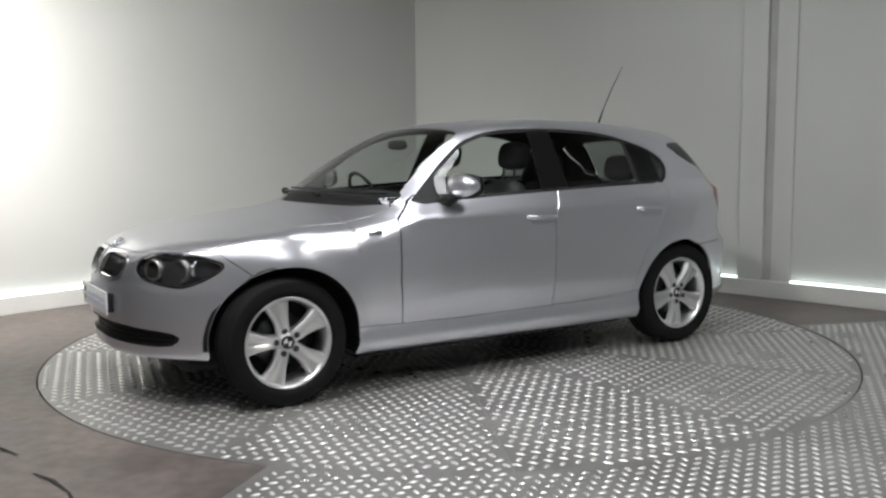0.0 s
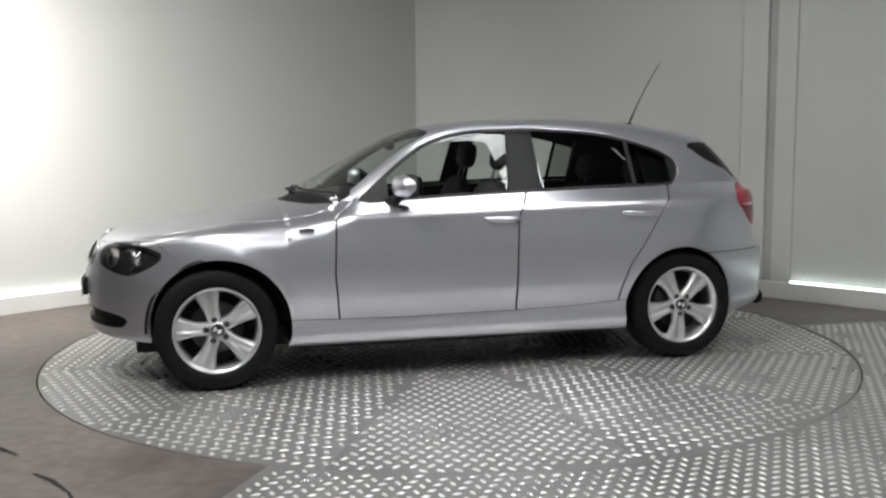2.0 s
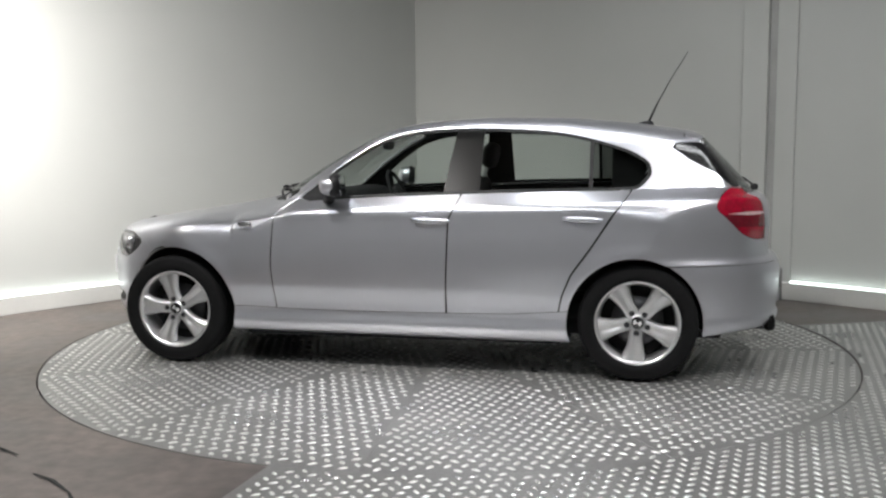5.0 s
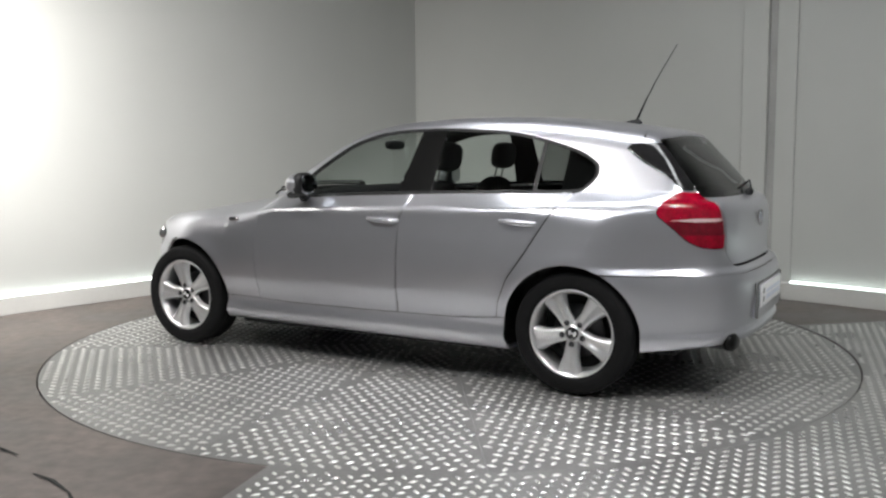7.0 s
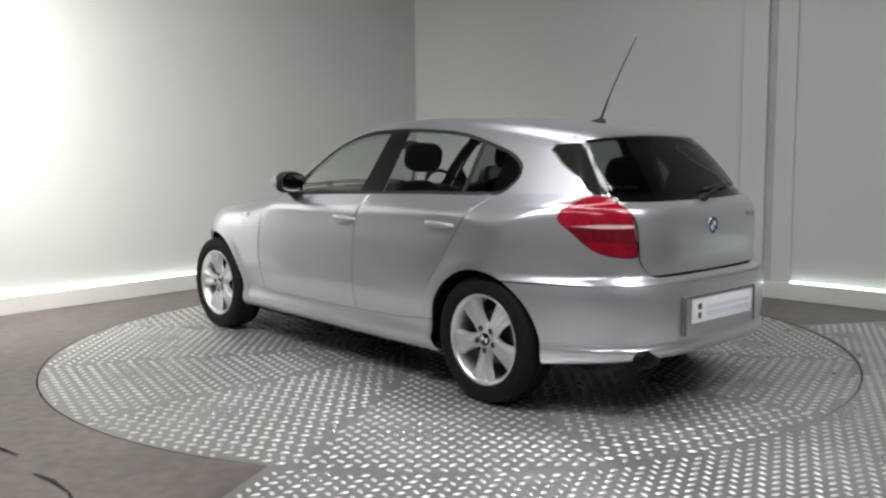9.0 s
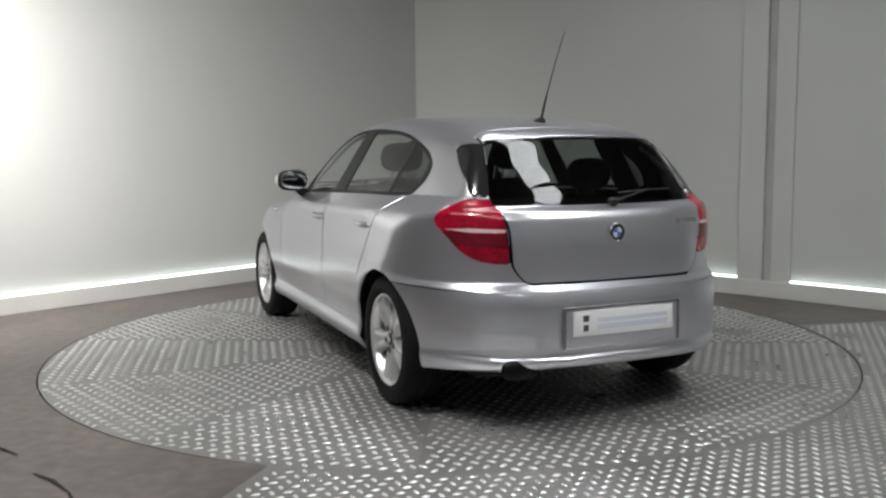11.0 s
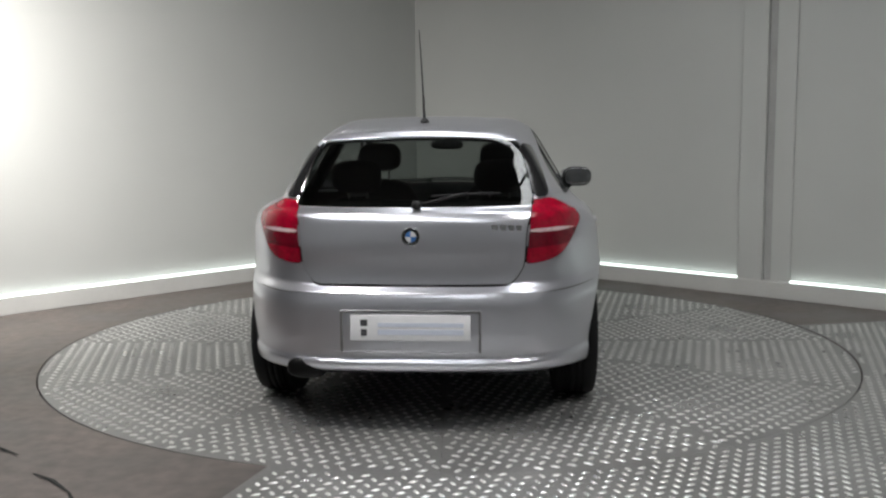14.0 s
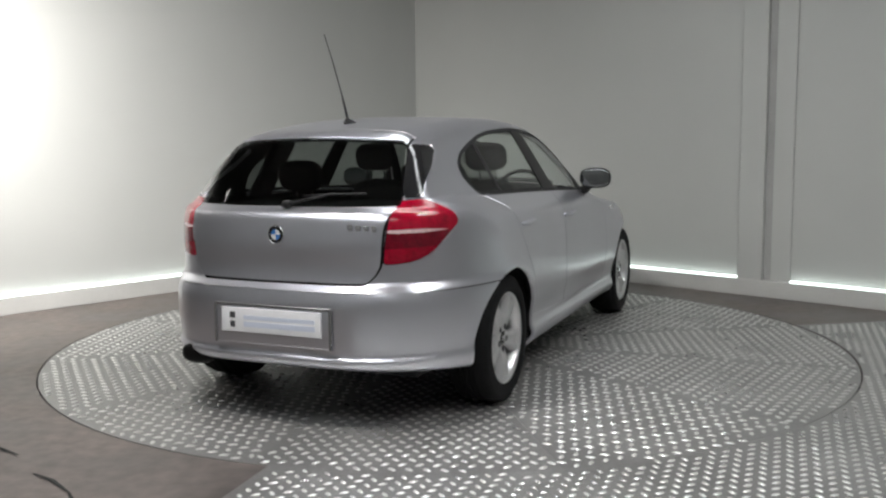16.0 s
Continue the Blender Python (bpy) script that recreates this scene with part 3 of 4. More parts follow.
def build_body():
    net = Net(*body_net(0.02))
    faces = net.faces
    arch = lambda x, a, z: np.minimum(np.hypot(x - 1.312, z - 0.318) - 0.366, np.hypot(x + 1.315, z - 0.305) - 0.358)
    _, faces = net.split(faces, arch, lambda x, a, z, n: a > 0.5)
    _, faces = net.split(faces, lambda x, a, z: z - 0.2, lambda x, a, z, n: (n[:, 2] < -0.8) & (a < 0.70))
    cab = lambda x, a, z, n: z > 0.93
    # glass
    ws_line = outline((0, 1.004), (-0.3, 0.998), (-0.66, 0.978), (-0.635, 1.046), (-0.56, 1.2), (-0.497, 1.318), (-0.4, 1.348), (0, 1.372), (0.4, 1.348), (0.497, 1.318), (0.56, 1.2), (0.635, 1.046), (0.66, 0.978), (0.3, 0.998), rounds=1)
    ws, faces = net.take(faces, lambda x, a, z: ws_line(a, z), lambda x, a, z, n: (x > -0.2) & (n[:, 0] > 0.12) & (z > 0.93), 0.003)
    side = outline((0.60, 0.945), (0.473, 1.052), (0.317, 1.177), (0.158, 1.28), (-0.003, 1.33), (-0.164, 1.352), (-0.485, 1.358), (-0.807, 1.340), (-0.967, 1.317), (-1.128, 1.276),
                   (-1.287, 1.226), (-1.385, 1.165), (-1.397, 1.101), (-1.347, 1.035), (-1.30, 1.013), (-0.786, 1.006), (-0.317, 0.992), (0.153, 0.974), rounds=1)
    sides = lambda x, a, z, n: (np.abs(n[:, 1]) > 0.45) & (z > 0.9)
    dlo, faces = net.take(faces, lambda x, a, z: side(x, z), sides, 0.003)
    rw = outline((0, 0.99), (-0.3, 0.991), (-0.51, 0.995), (-0.537, 0.998), (-0.531, 1.03), (-0.500, 1.15), (-0.472, 1.255), (-0.463, 1.280), (-0.44, 1.286), (-0.3, 1.296), (0, 1.305),
                 (0.3, 1.296), (0.44, 1.286), (0.463, 1.280), (0.472, 1.255), (0.500, 1.15), (0.531, 1.03), (0.537, 0.998), (0.51, 0.995), (0.3, 0.991), rounds=1)
    back = lambda x, a, z, n: (x < -1.5) & (n[:, 0] < -0.2)
    rear_glass, faces = net.take(faces, lambda x, a, z: rw(a, z), back, 0.003)
    fin = outline((0.470, 1.270), (0.503, 1.15), (0.534, 1.026), (0.610, 1.03), (0.577, 1.15), (0.530, 1.262), rounds=1)
    fins, faces = net.take(faces, lambda x, a, z: fin(a, z), lambda x, a, z, n: (x < -1.5) & (z > 0.95), 0.002)
    shell = list(faces)
    # lamps, grilles
    tl = outline((-1.719, 0.924), (-1.752, 0.988), (-1.80, 1.027), (-1.87, 1.02), (-2.2, 1.0), (-2.2, 0.738), (-1.983, 0.741), (-1.911, 0.756), (-1.856, 0.79), (-1.794, 0.857), rounds=1)
    lamps, faces = net.take(faces, lambda x, a, z: np.maximum(tl(x, z), 0.50 + 0.1 * (z - 0.74) - a), lambda x, a, z, n: x < -1.6, 0.005)
    hl = outline((-1.10, 0.668), (-1.085, 0.722), (-1.04, 0.745), (-0.925, 0.754), (-0.77, 0.751), (-0.615, 0.707), (-0.657, 0.66), (-0.75, 0.613), (-0.838, 0.588), (-0.922, 0.598), (-1.052, 0.624), rounds=1)
    heads, faces = net.take(faces, lambda x, a, z: hl((a - x) * 0.7071, z), lambda x, a, z, n: x > 1.4, 0.005)
    kid = outline((0.03, 0.618), (0.018, 0.67), (0.03, 0.742), (0.16, 0.75), (0.30, 0.735), (0.325, 0.675), (0.285, 0.614), (0.14, 0.606), rounds=2)
    kidneys, faces = net.take(faces, lambda x, a, z: kid(a, z), lambda x, a, z, n: x > 1.8, 0.0)
    lg = outline((0, 0.412), (-0.3, 0.402), (-0.55, 0.378), (-0.59, 0.345), (-0.54, 0.30), (-0.3, 0.308), (0, 0.315), (0.3, 0.308), (0.54, 0.30), (0.59, 0.345), (0.55, 0.378), (0.3, 0.402), rounds=1)
    lower, faces = net.take(faces, lambda x, a, z: lg(a, z), lambda x, a, z, n: x > 1.6, 0.0)
    # body panels
    hood_front = curve((0, 1.945), (0.28, 1.915), (0.43, 1.845), (0.51, 1.785), (0.6, 1.69), (0.68, 1.56), (0.72, 1.4))
    hood, faces = net.take(faces, lambda x, a, z: np.maximum.reduce([a - 0.685 + 0.05 * (x - 0.75) ** 2, x - hood_front(a), 0.945 - 0.60 * a * a - x]), lambda x, a, z, n: (x > 0.55) & (n[:, 2] > 0.25) & (z < 1.02), 0.007)
    cowl, faces = net.take(faces, lambda x, a, z: np.maximum(0.60 - x, a - 0.672), lambda x, a, z, n: (x > 0.55) & (n[:, 2] > 0.35) & (x < 0.95) & (a < 0.7) & (z > 0.9), 0.002)
    fb, faces = net.take(faces, lambda x, a, z: 1.487 + (z - 0.651) * 1.2 - x, lambda x, a, z, n: x > 1.3, 0.007)
    rb, faces = net.take(faces, lambda x, a, z: np.maximum(z - 0.622, x + 1.45), lambda x, a, z, n: x < -1.4, 0.006)
    tg_edge = curve((0.64, 0.40), (0.665, 0.44), (0.70, 0.472), (0.74, 0.492), (0.9, 0.507), (1.0, 0.530), (1.03, 0.532), (1.15, 0.502), (1.28, 0.470), (1.34, 0.455))
    tail, faces = net.take(faces, lambda x, a, z: np.maximum.reduce([a - tg_edge(z), 0.655 - z, x + 1.57]), lambda x, a, z, n: x < -1.5, 0.011)
    sill_z = curve((-1.0, 0.372), (-0.6, 0.345), (0.3, 0.335), (1.0, 0.35))
    sill, faces = net.take(faces, lambda x, a, z: np.maximum(z - sill_z(x), np.abs(x) - 1.2), lambda x, a, z, n: (np.abs(x) < 1.25) & (z < 0.5), 0.006)
    fd = outline((0.701, 0.88), (0.715, 0.584), (0.69, 0.30), (-0.295, 0.30), (-0.303, 0.6), (-0.312, 0.855), (-0.374, 0.99), (-0.38, 1.05), (0.55, 1.0), (0.615, 0.945), rounds=0)
    fdoor, faces = net.take(faces, lambda x, a, z: fd(x, z), lambda x, a, z, n: (a > 0.6) & (z < 1.05), 0.011)
    rd = outline((-0.30, 0.30), (-0.30, 0.6), (-0.312, 0.855), (-0.374, 0.99), (-0.38, 1.05), (-1.30, 1.03), (-1.2, 0.895), (-1.081, 0.711), (-0.98, 0.572), (-0.93, 0.45), (-0.90, 0.30), rounds=0)
    rdoor, faces = net.take(faces, lambda x, a, z: rd(x, z), lambda x, a, z, n: (a > 0.6) & (z < 1.05), 0.011)
    fender, faces = net.split(faces, lambda x, a, z: np.maximum(0.64 - x, z - 0.98), lambda x, a, z, n: (x > 0.6) & (z < 0.97))
    roof, faces = net.take(faces, lambda x, a, z: np.maximum.reduce([a - 0.50 - 0.03 * np.exp(-(x + 0.4) ** 2), -1.56 - x, x - 0.3]), lambda x, a, z, n: (z > 1.2) & (n[:, 2] > 0.4), 0.003)
    for f in net.sides(fdoor): net.panel("front_door", f, PAINT, car)
    for f in net.sides(rdoor): net.panel("rear_door", f, PAINT, car)
    for f in net.sides(fender): net.panel("front_fender", f, PAINT, car)
    for f in net.sides(sill): net.panel("sill", f, PAINT, car)
    for f in net.sides(faces): net.panel("rear_quarter_panel", f, PAINT, car)
    net.panel("bonnet", hood, PAINT, car)
    net.panel("front_bumper", fb, PAINT, car)
    net.panel("rear_bumper", rb, PAINT, car)
    gate = net.panel("tailgate", tail, PAINT, car)
    net.panel("roof", roof, PAINT, car)
    net.panel("cowl", cowl, RUBBER, car, "black plastic cowl", inset=0.012)
    net.panel("inner_shell", shell, CABIN, car, "dark inner body shell", inset=0.028, flange=0)
    net.panel("windscreen", ws, GLASS, car, "clear windscreen", inset=0.003, flange=0.006)
    net.panel("rear_window", rear_glass, GLASS_DARK, gate, "dark tinted rear window", inset=0.002, flange=0.006)
    for f in net.sides(fins): net.panel("side_trim", f, GLOSSBLACK, gate, "gloss black side trim")
    # side glass in its black surround
    surround, panes = net.split(dlo, lambda x, a, z: -0.016 - side(x, z))
    post = lambda x, a, z: np.maximum(x + 0.30 - 0.14 * (1.2 - z), -0.475 - x)
    posts, panes = net.split(panes, post)
    bar, panes = net.split(panes, lambda x, a, z: np.abs(x + 1.075) - 0.012)
    sail, panes = net.split(panes, lambda x, a, z: 0.40 - x)
    for nm, fs, mat, ins in (("window_surround", surround, RUBBER, 0.001), ("centre_pillar", posts, PILLAR, 0.002), ("window_bar", bar, RUBBER, 0.001), ("mirror_sail", sail, RUBBER, 0.002)):
        for f in net.sides(fs): net.panel(nm, f, mat, car, "black trim", inset=ins, flange=0.008)
    pf, rest = net.split(panes, lambda x, a, z: -0.39 - x)
    pr, pq = net.split(rest, lambda x, a, z: -1.075 - x)
    for nm, fs, mat in (("front_door_glass", pf, GLASS), ("rear_door_glass", pr, GLASS), ("quarter_glass", pq, GLASS_PRIVACY)):
        for f in net.sides(fs): net.panel(nm, f, mat, car, "tinted side window", inset=0.006, flange=0)
    # lamps
    for f in net.sides(lamps):
        y = 1 if net.V[f[0][0]][1] > 0 else -1
        host = net.panel("tail_lamp", f, LAMPDARK, car, "red tail lamp with a white band", inset=0.022, flange=0)
        band, rest = net.split(f, lambda x, a, z: np.abs(z - 0.887 - 0.03 * (a - 0.6)) - 0.010 + 0.12 * np.clip(a - 0.645, 0, 1) + 0.2 * np.clip(0.53 - a, 0, 1))
        net.panel("white_band", band, BANDPINK, host, "pale reversing light band", inset=0.001, flange=0.01)
        up, dn = net.split(rest, lambda x, a, z: 0.885 - z)
        net.panel("red_lens", up, LAMPRED, host, "red lens", flange=0.012)
        mid, low = net.split(dn, lambda x, a, z: 0.815 + 0.05 * (a - 0.6) - z)
        net.panel("red_lens", mid, LAMPDEEP, host, "deep red lens", flange=0.012)
        net.panel("red_lens", low, LAMPRED, host, "red lens", flange=0.012)
    for f in net.sides(heads):
        s = 1 if net.V[f[0][0]][1] > 0 else -1
        host = net.panel("headlamp", f, LAMPGREY, car, "clear headlamp with grey housing", inset=0.085, flange=0)
        net.panel("cover", f, CLEAR, host, "clear cover", inset=0.002, flange=0.01)
        edge, _ = net.split(f, lambda x, a, z: -0.012 - hl((a - x) * 0.7071, z))
        net.panel("bezel", edge, GLOSSBLACK, host, "dark bezel", inset=0.006, flange=0.04)
        for px, py, pz, r in ((1.865, 0.445, 0.672, 0.05), (1.765, 0.54, 0.668, 0.056)):
            c = pose(px - 0.012, py * s, pz, 0, 0, 25 * s)
            part("light_ring", lathe([(r * 0.72, -0.02), (r * 0.8, 0.012), (r, 0.02), (r * 1.08, 0.0), (r * 1.08, -0.03)], 32, "x"), STEEL, host, "grey lamp ring", m=c)
            part("projector", moved(blob(0.02, r * 0.72, r * 0.72, 2), pose(0.0, 0, 0)), CLEAR, host, "projector lens", m=c)
        part("indicator_bowl", moved(blob(0.075, 0.014, 0.045, 2.4), pose(1.68, 0.592 * s, 0.68, 0, 0, 42 * s if s > 0 else 138)), CHROME, host, "chrome reflector")
    # kidney grilles
    for f in net.sides(kidneys):
        s = 1 if net.V[f[0][0]][1] > 0 else -1
        host = net.panel("kidney_grille", f, LAMPDARK, car, "black kidney grille in a chrome ring", inset=0.035, flange=0)
        ring, _ = net.split(f, lambda x, a, z: -0.012 - kid(a, z))
        net.panel("chrome_ring", ring, CHROME, host, "chrome ring", inset=-0.006, flange=0.04)
        for k in range(10):
            y = 0.05 + 0.027 * k
            part("grille_slat", tube([on_skin(1.97, y * s, z, -0.014) for z in np.linspace(0.625, 0.735, 6)], 0.0055, 6), GLOSSBLACK, host)
    low = net.panel("lower_grille", lower, LAMPDARK, car, "black lower air intake", inset=0.04, flange=0)
    rim, _ = net.split(lower, lambda x, a, z: -0.01 - lg(a, z))
    net.panel("intake_edge", rim, RUBBER, low, "black plastic edge", inset=0.002, flange=0.04)
    for z in (0.333, 0.358, 0.383):
        pts = [(float(FRONT(z)) - 0.03 - 0.48 * (abs(y) / 0.75) ** 2.7, y, z) for y in np.linspace(-0.55, 0.55, 23)]
        part("intake_bar", tube(pts, 0.005, 6), RUBBER, low)
    return gate


tailgate = build_body()


def wheel_well(x):
    for s in (1, -1):
        bm = bmesh.new(); rows = []
        for k in range(33):
            a = math.pi * (-0.02 + 1.04 * k / 32)
            out = 0.825 - 0.20 * max(0, math.cos(a) * (1 if x > 0 else -1) - 0.25)
            rows.append([bm.verts.new((x + r * math.cos(a), s * y, 0.312 + r * math.sin(a))) for r, y in ((0.372, out), (0.385, out - 0.01), (0.385, 0.55), (0.20, 0.53), (0.01, 0.53))])
        for p, q in zip(rows, rows[1:]):
            for i in range(4):
                bm.faces.new((p[i], p[i + 1], q[i + 1], q[i]))
        part("wheel_arch_liner", bm, RUBBER, car, "black wheel arch liner")


wheel_well(1.312); wheel_well(-1.315)
# underbody kept low and wide, silencer added, to deepen the shade below the car
part("underbody", join(hull(-0.92, 0.92, -0.74, 0.74, 0.165, 0.29, 0.02), hull(0.90, 1.75, -0.56, 0.56, 0.165, 0.29, 0.02), hull(-1.78, -0.90, -0.56, 0.56, 0.19, 0.29, 0.02)), CABIN, car, "dark underbody")
part("silencer", moved(blob(0.17, 0.34, 0.075, 3.0), pose(-1.60, 0.22, 0.25)), CABIN, car, "dark silencer body added to deepen the shade below the tail")


def build_wheel():
    w = part("wheel", lathe([(0.222, -0.1), (0.205, -0.085), (0.196, 0.0), (0.205, 0.06), (0.213, 0.078), (0.222, 0.088), (0.227, 0.094), (0.224, 0.098), (0.216, 0.095), (0.207, 0.083), (0.198, 0.05)]), ALLOY, car, "silver five-spoke alloy wheel")
    prof = [(0.219, -0.1), (0.25, -0.108), (0.29, -0.106), (0.307, -0.094), (0.3145, -0.07), (0.316, -0.035)]
    for y in (-0.036, -0.028, 0.0, 0.028, 0.036):
        prof += [(0.316, y - 0.003), (0.309, y - 0.002), (0.309, y + 0.002), (0.316, y + 0.003)]
    prof += [(0.316, 0.04), (0.3145, 0.07), (0.307, 0.094), (0.296, 0.101), (0.292, 0.1035), (0.286, 0.1035), (0.27, 0.108), (0.25, 0.108), (0.236, 0.104), (0.225, 0.095)]
    part("tyre", lathe(prof, 80), TYRE, w, "black rubber tyre")
    part("brake_disc", lathe([(0.05, -0.01), (0.135, -0.01), (0.138, -0.02), (0.135, -0.03), (0.05, -0.03)], 40), DARKSTEEL, w, "grey steel brake disc")
    part("wheel_back", lathe([(0.001, -0.045), (0.2, -0.045)], 40), CABIN, w, "dark wheel back")
    cols = 13
    for k in range(5):
        bm = bmesh.new(); rows = []
        for i in range(15):
            t = i / 14
            r = 0.028 + (0.212 - 0.028) * t
            half = 0.036 + 0.004 * t + 0.033 * max(0, (t - 0.35) / 0.65) ** 1.5
            depth = 0.066 + 0.010 * math.sin(t * math.pi) + 0.018 * t
            row = []
            for j in range(cols):
                u = -1 + 2 * j / (cols - 1)
                groove = -0.011 * math.exp(-(u / 0.26) ** 2) * min(1, max(0, (t - 0.22) / 0.2))
                edge = -0.035 * max(0, (abs(u) - 0.80) / 0.2) ** 1.3
                row.append(bm.verts.new((half * u * (1.0 if abs(u) < 0.99 else 1.03), depth + groove + edge, r if t > 0 else r)))
            rows.append(row)
        for p, q in zip(rows, rows[1:]):
            for j in range(cols - 1):
                bm.faces.new((p[j], q[j], q[j + 1], p[j + 1]))
        bmesh.ops.recalc_face_normals(bm, faces=bm.faces[:])
        part("spoke", moved(bm, pose(0, 0, 0, 0, 72 * k)), ALLOY, w)
        part("wheel_bolt", moved(lathe([(0.0005, 0.0738), (0.010, 0.0738), (0.0145, 0.0757), (0.0155, 0.073)], 14), pose(0, 0, 0, 0, 72 * k) @ pose(0, 0.002, 0.058)), LAMPDARK, w, "dark bolt recess")
    part("hub", disc(0.044, 0.074, 32, 0.03), ALLOY, w)
    part("hub_cap", disc(0.033, 0.079, 32), GLOSSBLACK, w, "round dark and pale hub badge")
    for k in range(2):
        bm = bmesh.new()
        c = bm.verts.new((0, 0.0802, 0)); arc = [bm.verts.new((0.022 * math.cos(a), 0.0802, 0.022 * math.sin(a))) for a in np.linspace(math.pi * k, math.pi * k + math.pi / 2, 9)]
        for p, q in zip(arc, arc[1:]): bm.faces.new((c, q, p))
        part("badge_quarter", bm, LAMPWHITE, w, "pale badge quarter", smooth=False)
    return w


wheel = build_wheel()
wheel.matrix_local = pose(1.33, 0.735, 0.316, 0, 14, 0)
for x, y, turn_y in ((-1.33, 0.742, 31), (1.33, -0.735, 5), (-1.33, -0.742, 40)):
    copy_thing(wheel, pose(x, y, 0.316, 0, turn_y, 0 if y > 0 else 180))


def badge(parent, m, r=0.041):
    """A round badge: dark ring, pale and blue quarters, no lettering."""
    b = part("badge", disc(r, 0.006, 32, 0.008, "x"), GLOSSBLACK, parent, "round black badge with pale and blue quarters", m=m)
    part("badge_rim", lathe([(r * 0.93, 0.004), (r * 0.95, 0.008), (r, 0.008), (r * 1.02, 0.002)], 32, "x"), CHROME, b, "chrome rim")
    for k in range(4):
        bm = bmesh.new()
        c = bm.verts.new((0.0068, 0, 0)); arc = [bm.verts.new((0.0068, r * 0.58 * math.cos(a), r * 0.58 * math.sin(a))) for a in np.linspace(math.pi / 2 * k, math.pi / 2 * (k + 1), 9)]
        for p, q in zip(arc, arc[1:]): bm.faces.new((c, p, q))
        part("badge_quarter", bm, BLUE if k % 2 else LAMPWHITE, b, "badge quarter", smooth=False)


badge(tailgate, pose(-2.062, 0, 0.868, 0, 2, 180))
q = on_skin(1.91, 0, 0.76, 0.0)
badge(car, pose(q[0], q[1], q[2] - 0.001, 0, -48, 0), 0.039)

# number plates: bars in place of the characters
def plate(parent, m, mat, width=0.52):
    p = part("number_plate", hull(-0.004, 0.004, -width / 2, width / 2, -0.0555, 0.0555, 0.002), mat, parent, "number plate with its characters blanked out", m=m)
    part("emblem_bar", hull(0.004, 0.0052, -width / 2 + 0.045, -width / 2 + 0.075, 0.008, 0.036), DARKGREY, p, "dark bar", smooth=False)
    part("emblem_bar", hull(0.004, 0.0052, -width / 2 + 0.047, -width / 2 + 0.073, -0.034, -0.006), DARKGREY, p, "dark bar", smooth=False)
    part("character_bar", hull(0.004, 0.0052, -width / 2 + 0.12, width / 2 - 0.03, 0.004, 0.022), PALEBAR, p, "pale blank bar", smooth=False)
    part("character_bar", hull(0.004, 0.0052, -width / 2 + 0.12, width / 2 - 0.03, -0.03, -0.006), PALEBAR, p, "pale blank bar", smooth=False)


part("plate_recess", hull(-2.121, -2.10, -0.30, 0.30, 0.372, 0.548, 0.006), PAINT, car, "recessed plate panel in the bumper")
part("plate_surround", join(hull(-2.126, -2.11, -0.30, 0.30, 0.545, 0.556, 0.003), hull(-2.126, -2.11, -0.305, -0.295, 0.372, 0.55, 0.003), hull(-2.126, -2.11, 0.295, 0.305, 0.372, 0.55, 0.003)), STEEL, car, "grey edge round the plate")
plate(car, pose(-2.1285, 0, 0.481, 0, 0, 180), PLATE)
part("plate_holder", hull(1.97, 2.036, -0.252, 0.252, 0.45, 0.546, 0.008), RUBBER, car, "black plate holder")
plate(car, pose(2.0425, 0, 0.498), PLATE)

# model letters on the tailgate and wing, too blurred to read: bars
for k in range(4):
    q = on_skin(-2.03, -0.36 - 0.037 * k, 0.904, 0.0)
    part("letter_bar", moved(hull(-0.004, 0.004, -0.015, 0.015, -0.012, 0.012, 0.002), pose(*q, 0, 0, -6)), CHROME, tailgate, "chrome model lettering as bars", smooth=False)


def exhaust():
    q = on_skin(-2.06, 0.472, 0.29, 0.0)
    part("exhaust_cutout", moved(blob(0.035, 0.09, 0.048, 2.6), pose(q[0] + 0.024, 0.472, 0.283)), PILLAR, car, "dark cutout round the exhaust")
    for y in (0.505, 0.44):
        e = part("exhaust_tip", lathe([(0.024, 0.0), (0.029, -0.004), (0.031, 0.0), (0.031, 0.12)], 28, "x"), LAMPDARK, car, "dark exhaust tip", m=pose(q[0] + 0.0, y, 0.276))
        part("bore", lathe([(0.0005, 0.05), (0.025, 0.05), (0.025, 0.0)], 24, "x"), CABIN, e, "dark bore")


exhaust()


def handle(x, z, s):
    y = float(LOWER(z) + LOWPLAN(x)) - 0.004
    cup = part("door_handle", moved(blob(0.085, 0.008, 0.03, 3), pose(x, s * y, z - 0.012)), PAINT, car, "body-coloured door handle")
    bm = bmesh.new(); rows = []
    for i in range(17):
        t = -1 + i / 8
        o = 0.025 * (1 - t**4) + 0.002
        rows.append([bm.verts.new((x + 0.105 * t, s * (y + o + 0.010 * math.cos(a)), z + 0.004 + 0.015 * (1 - 0.35 * t * t) * math.sin(a) + 0.004 * t)) for a in (2 * math.pi * k / 12 for k in range(12))])
    for p, q in zip(rows, rows[1:]):
        for k in range(12):
            bm.faces.new((p[k], p[(k + 1) % 12], q[(k + 1) % 12], q[k]))
    bm.faces.new(rows[0]); bm.faces.new(rows[-1])
    bmesh.ops.recalc_face_normals(bm, faces=bm.faces[:])
    part("grip", bm, PAINT, cup)


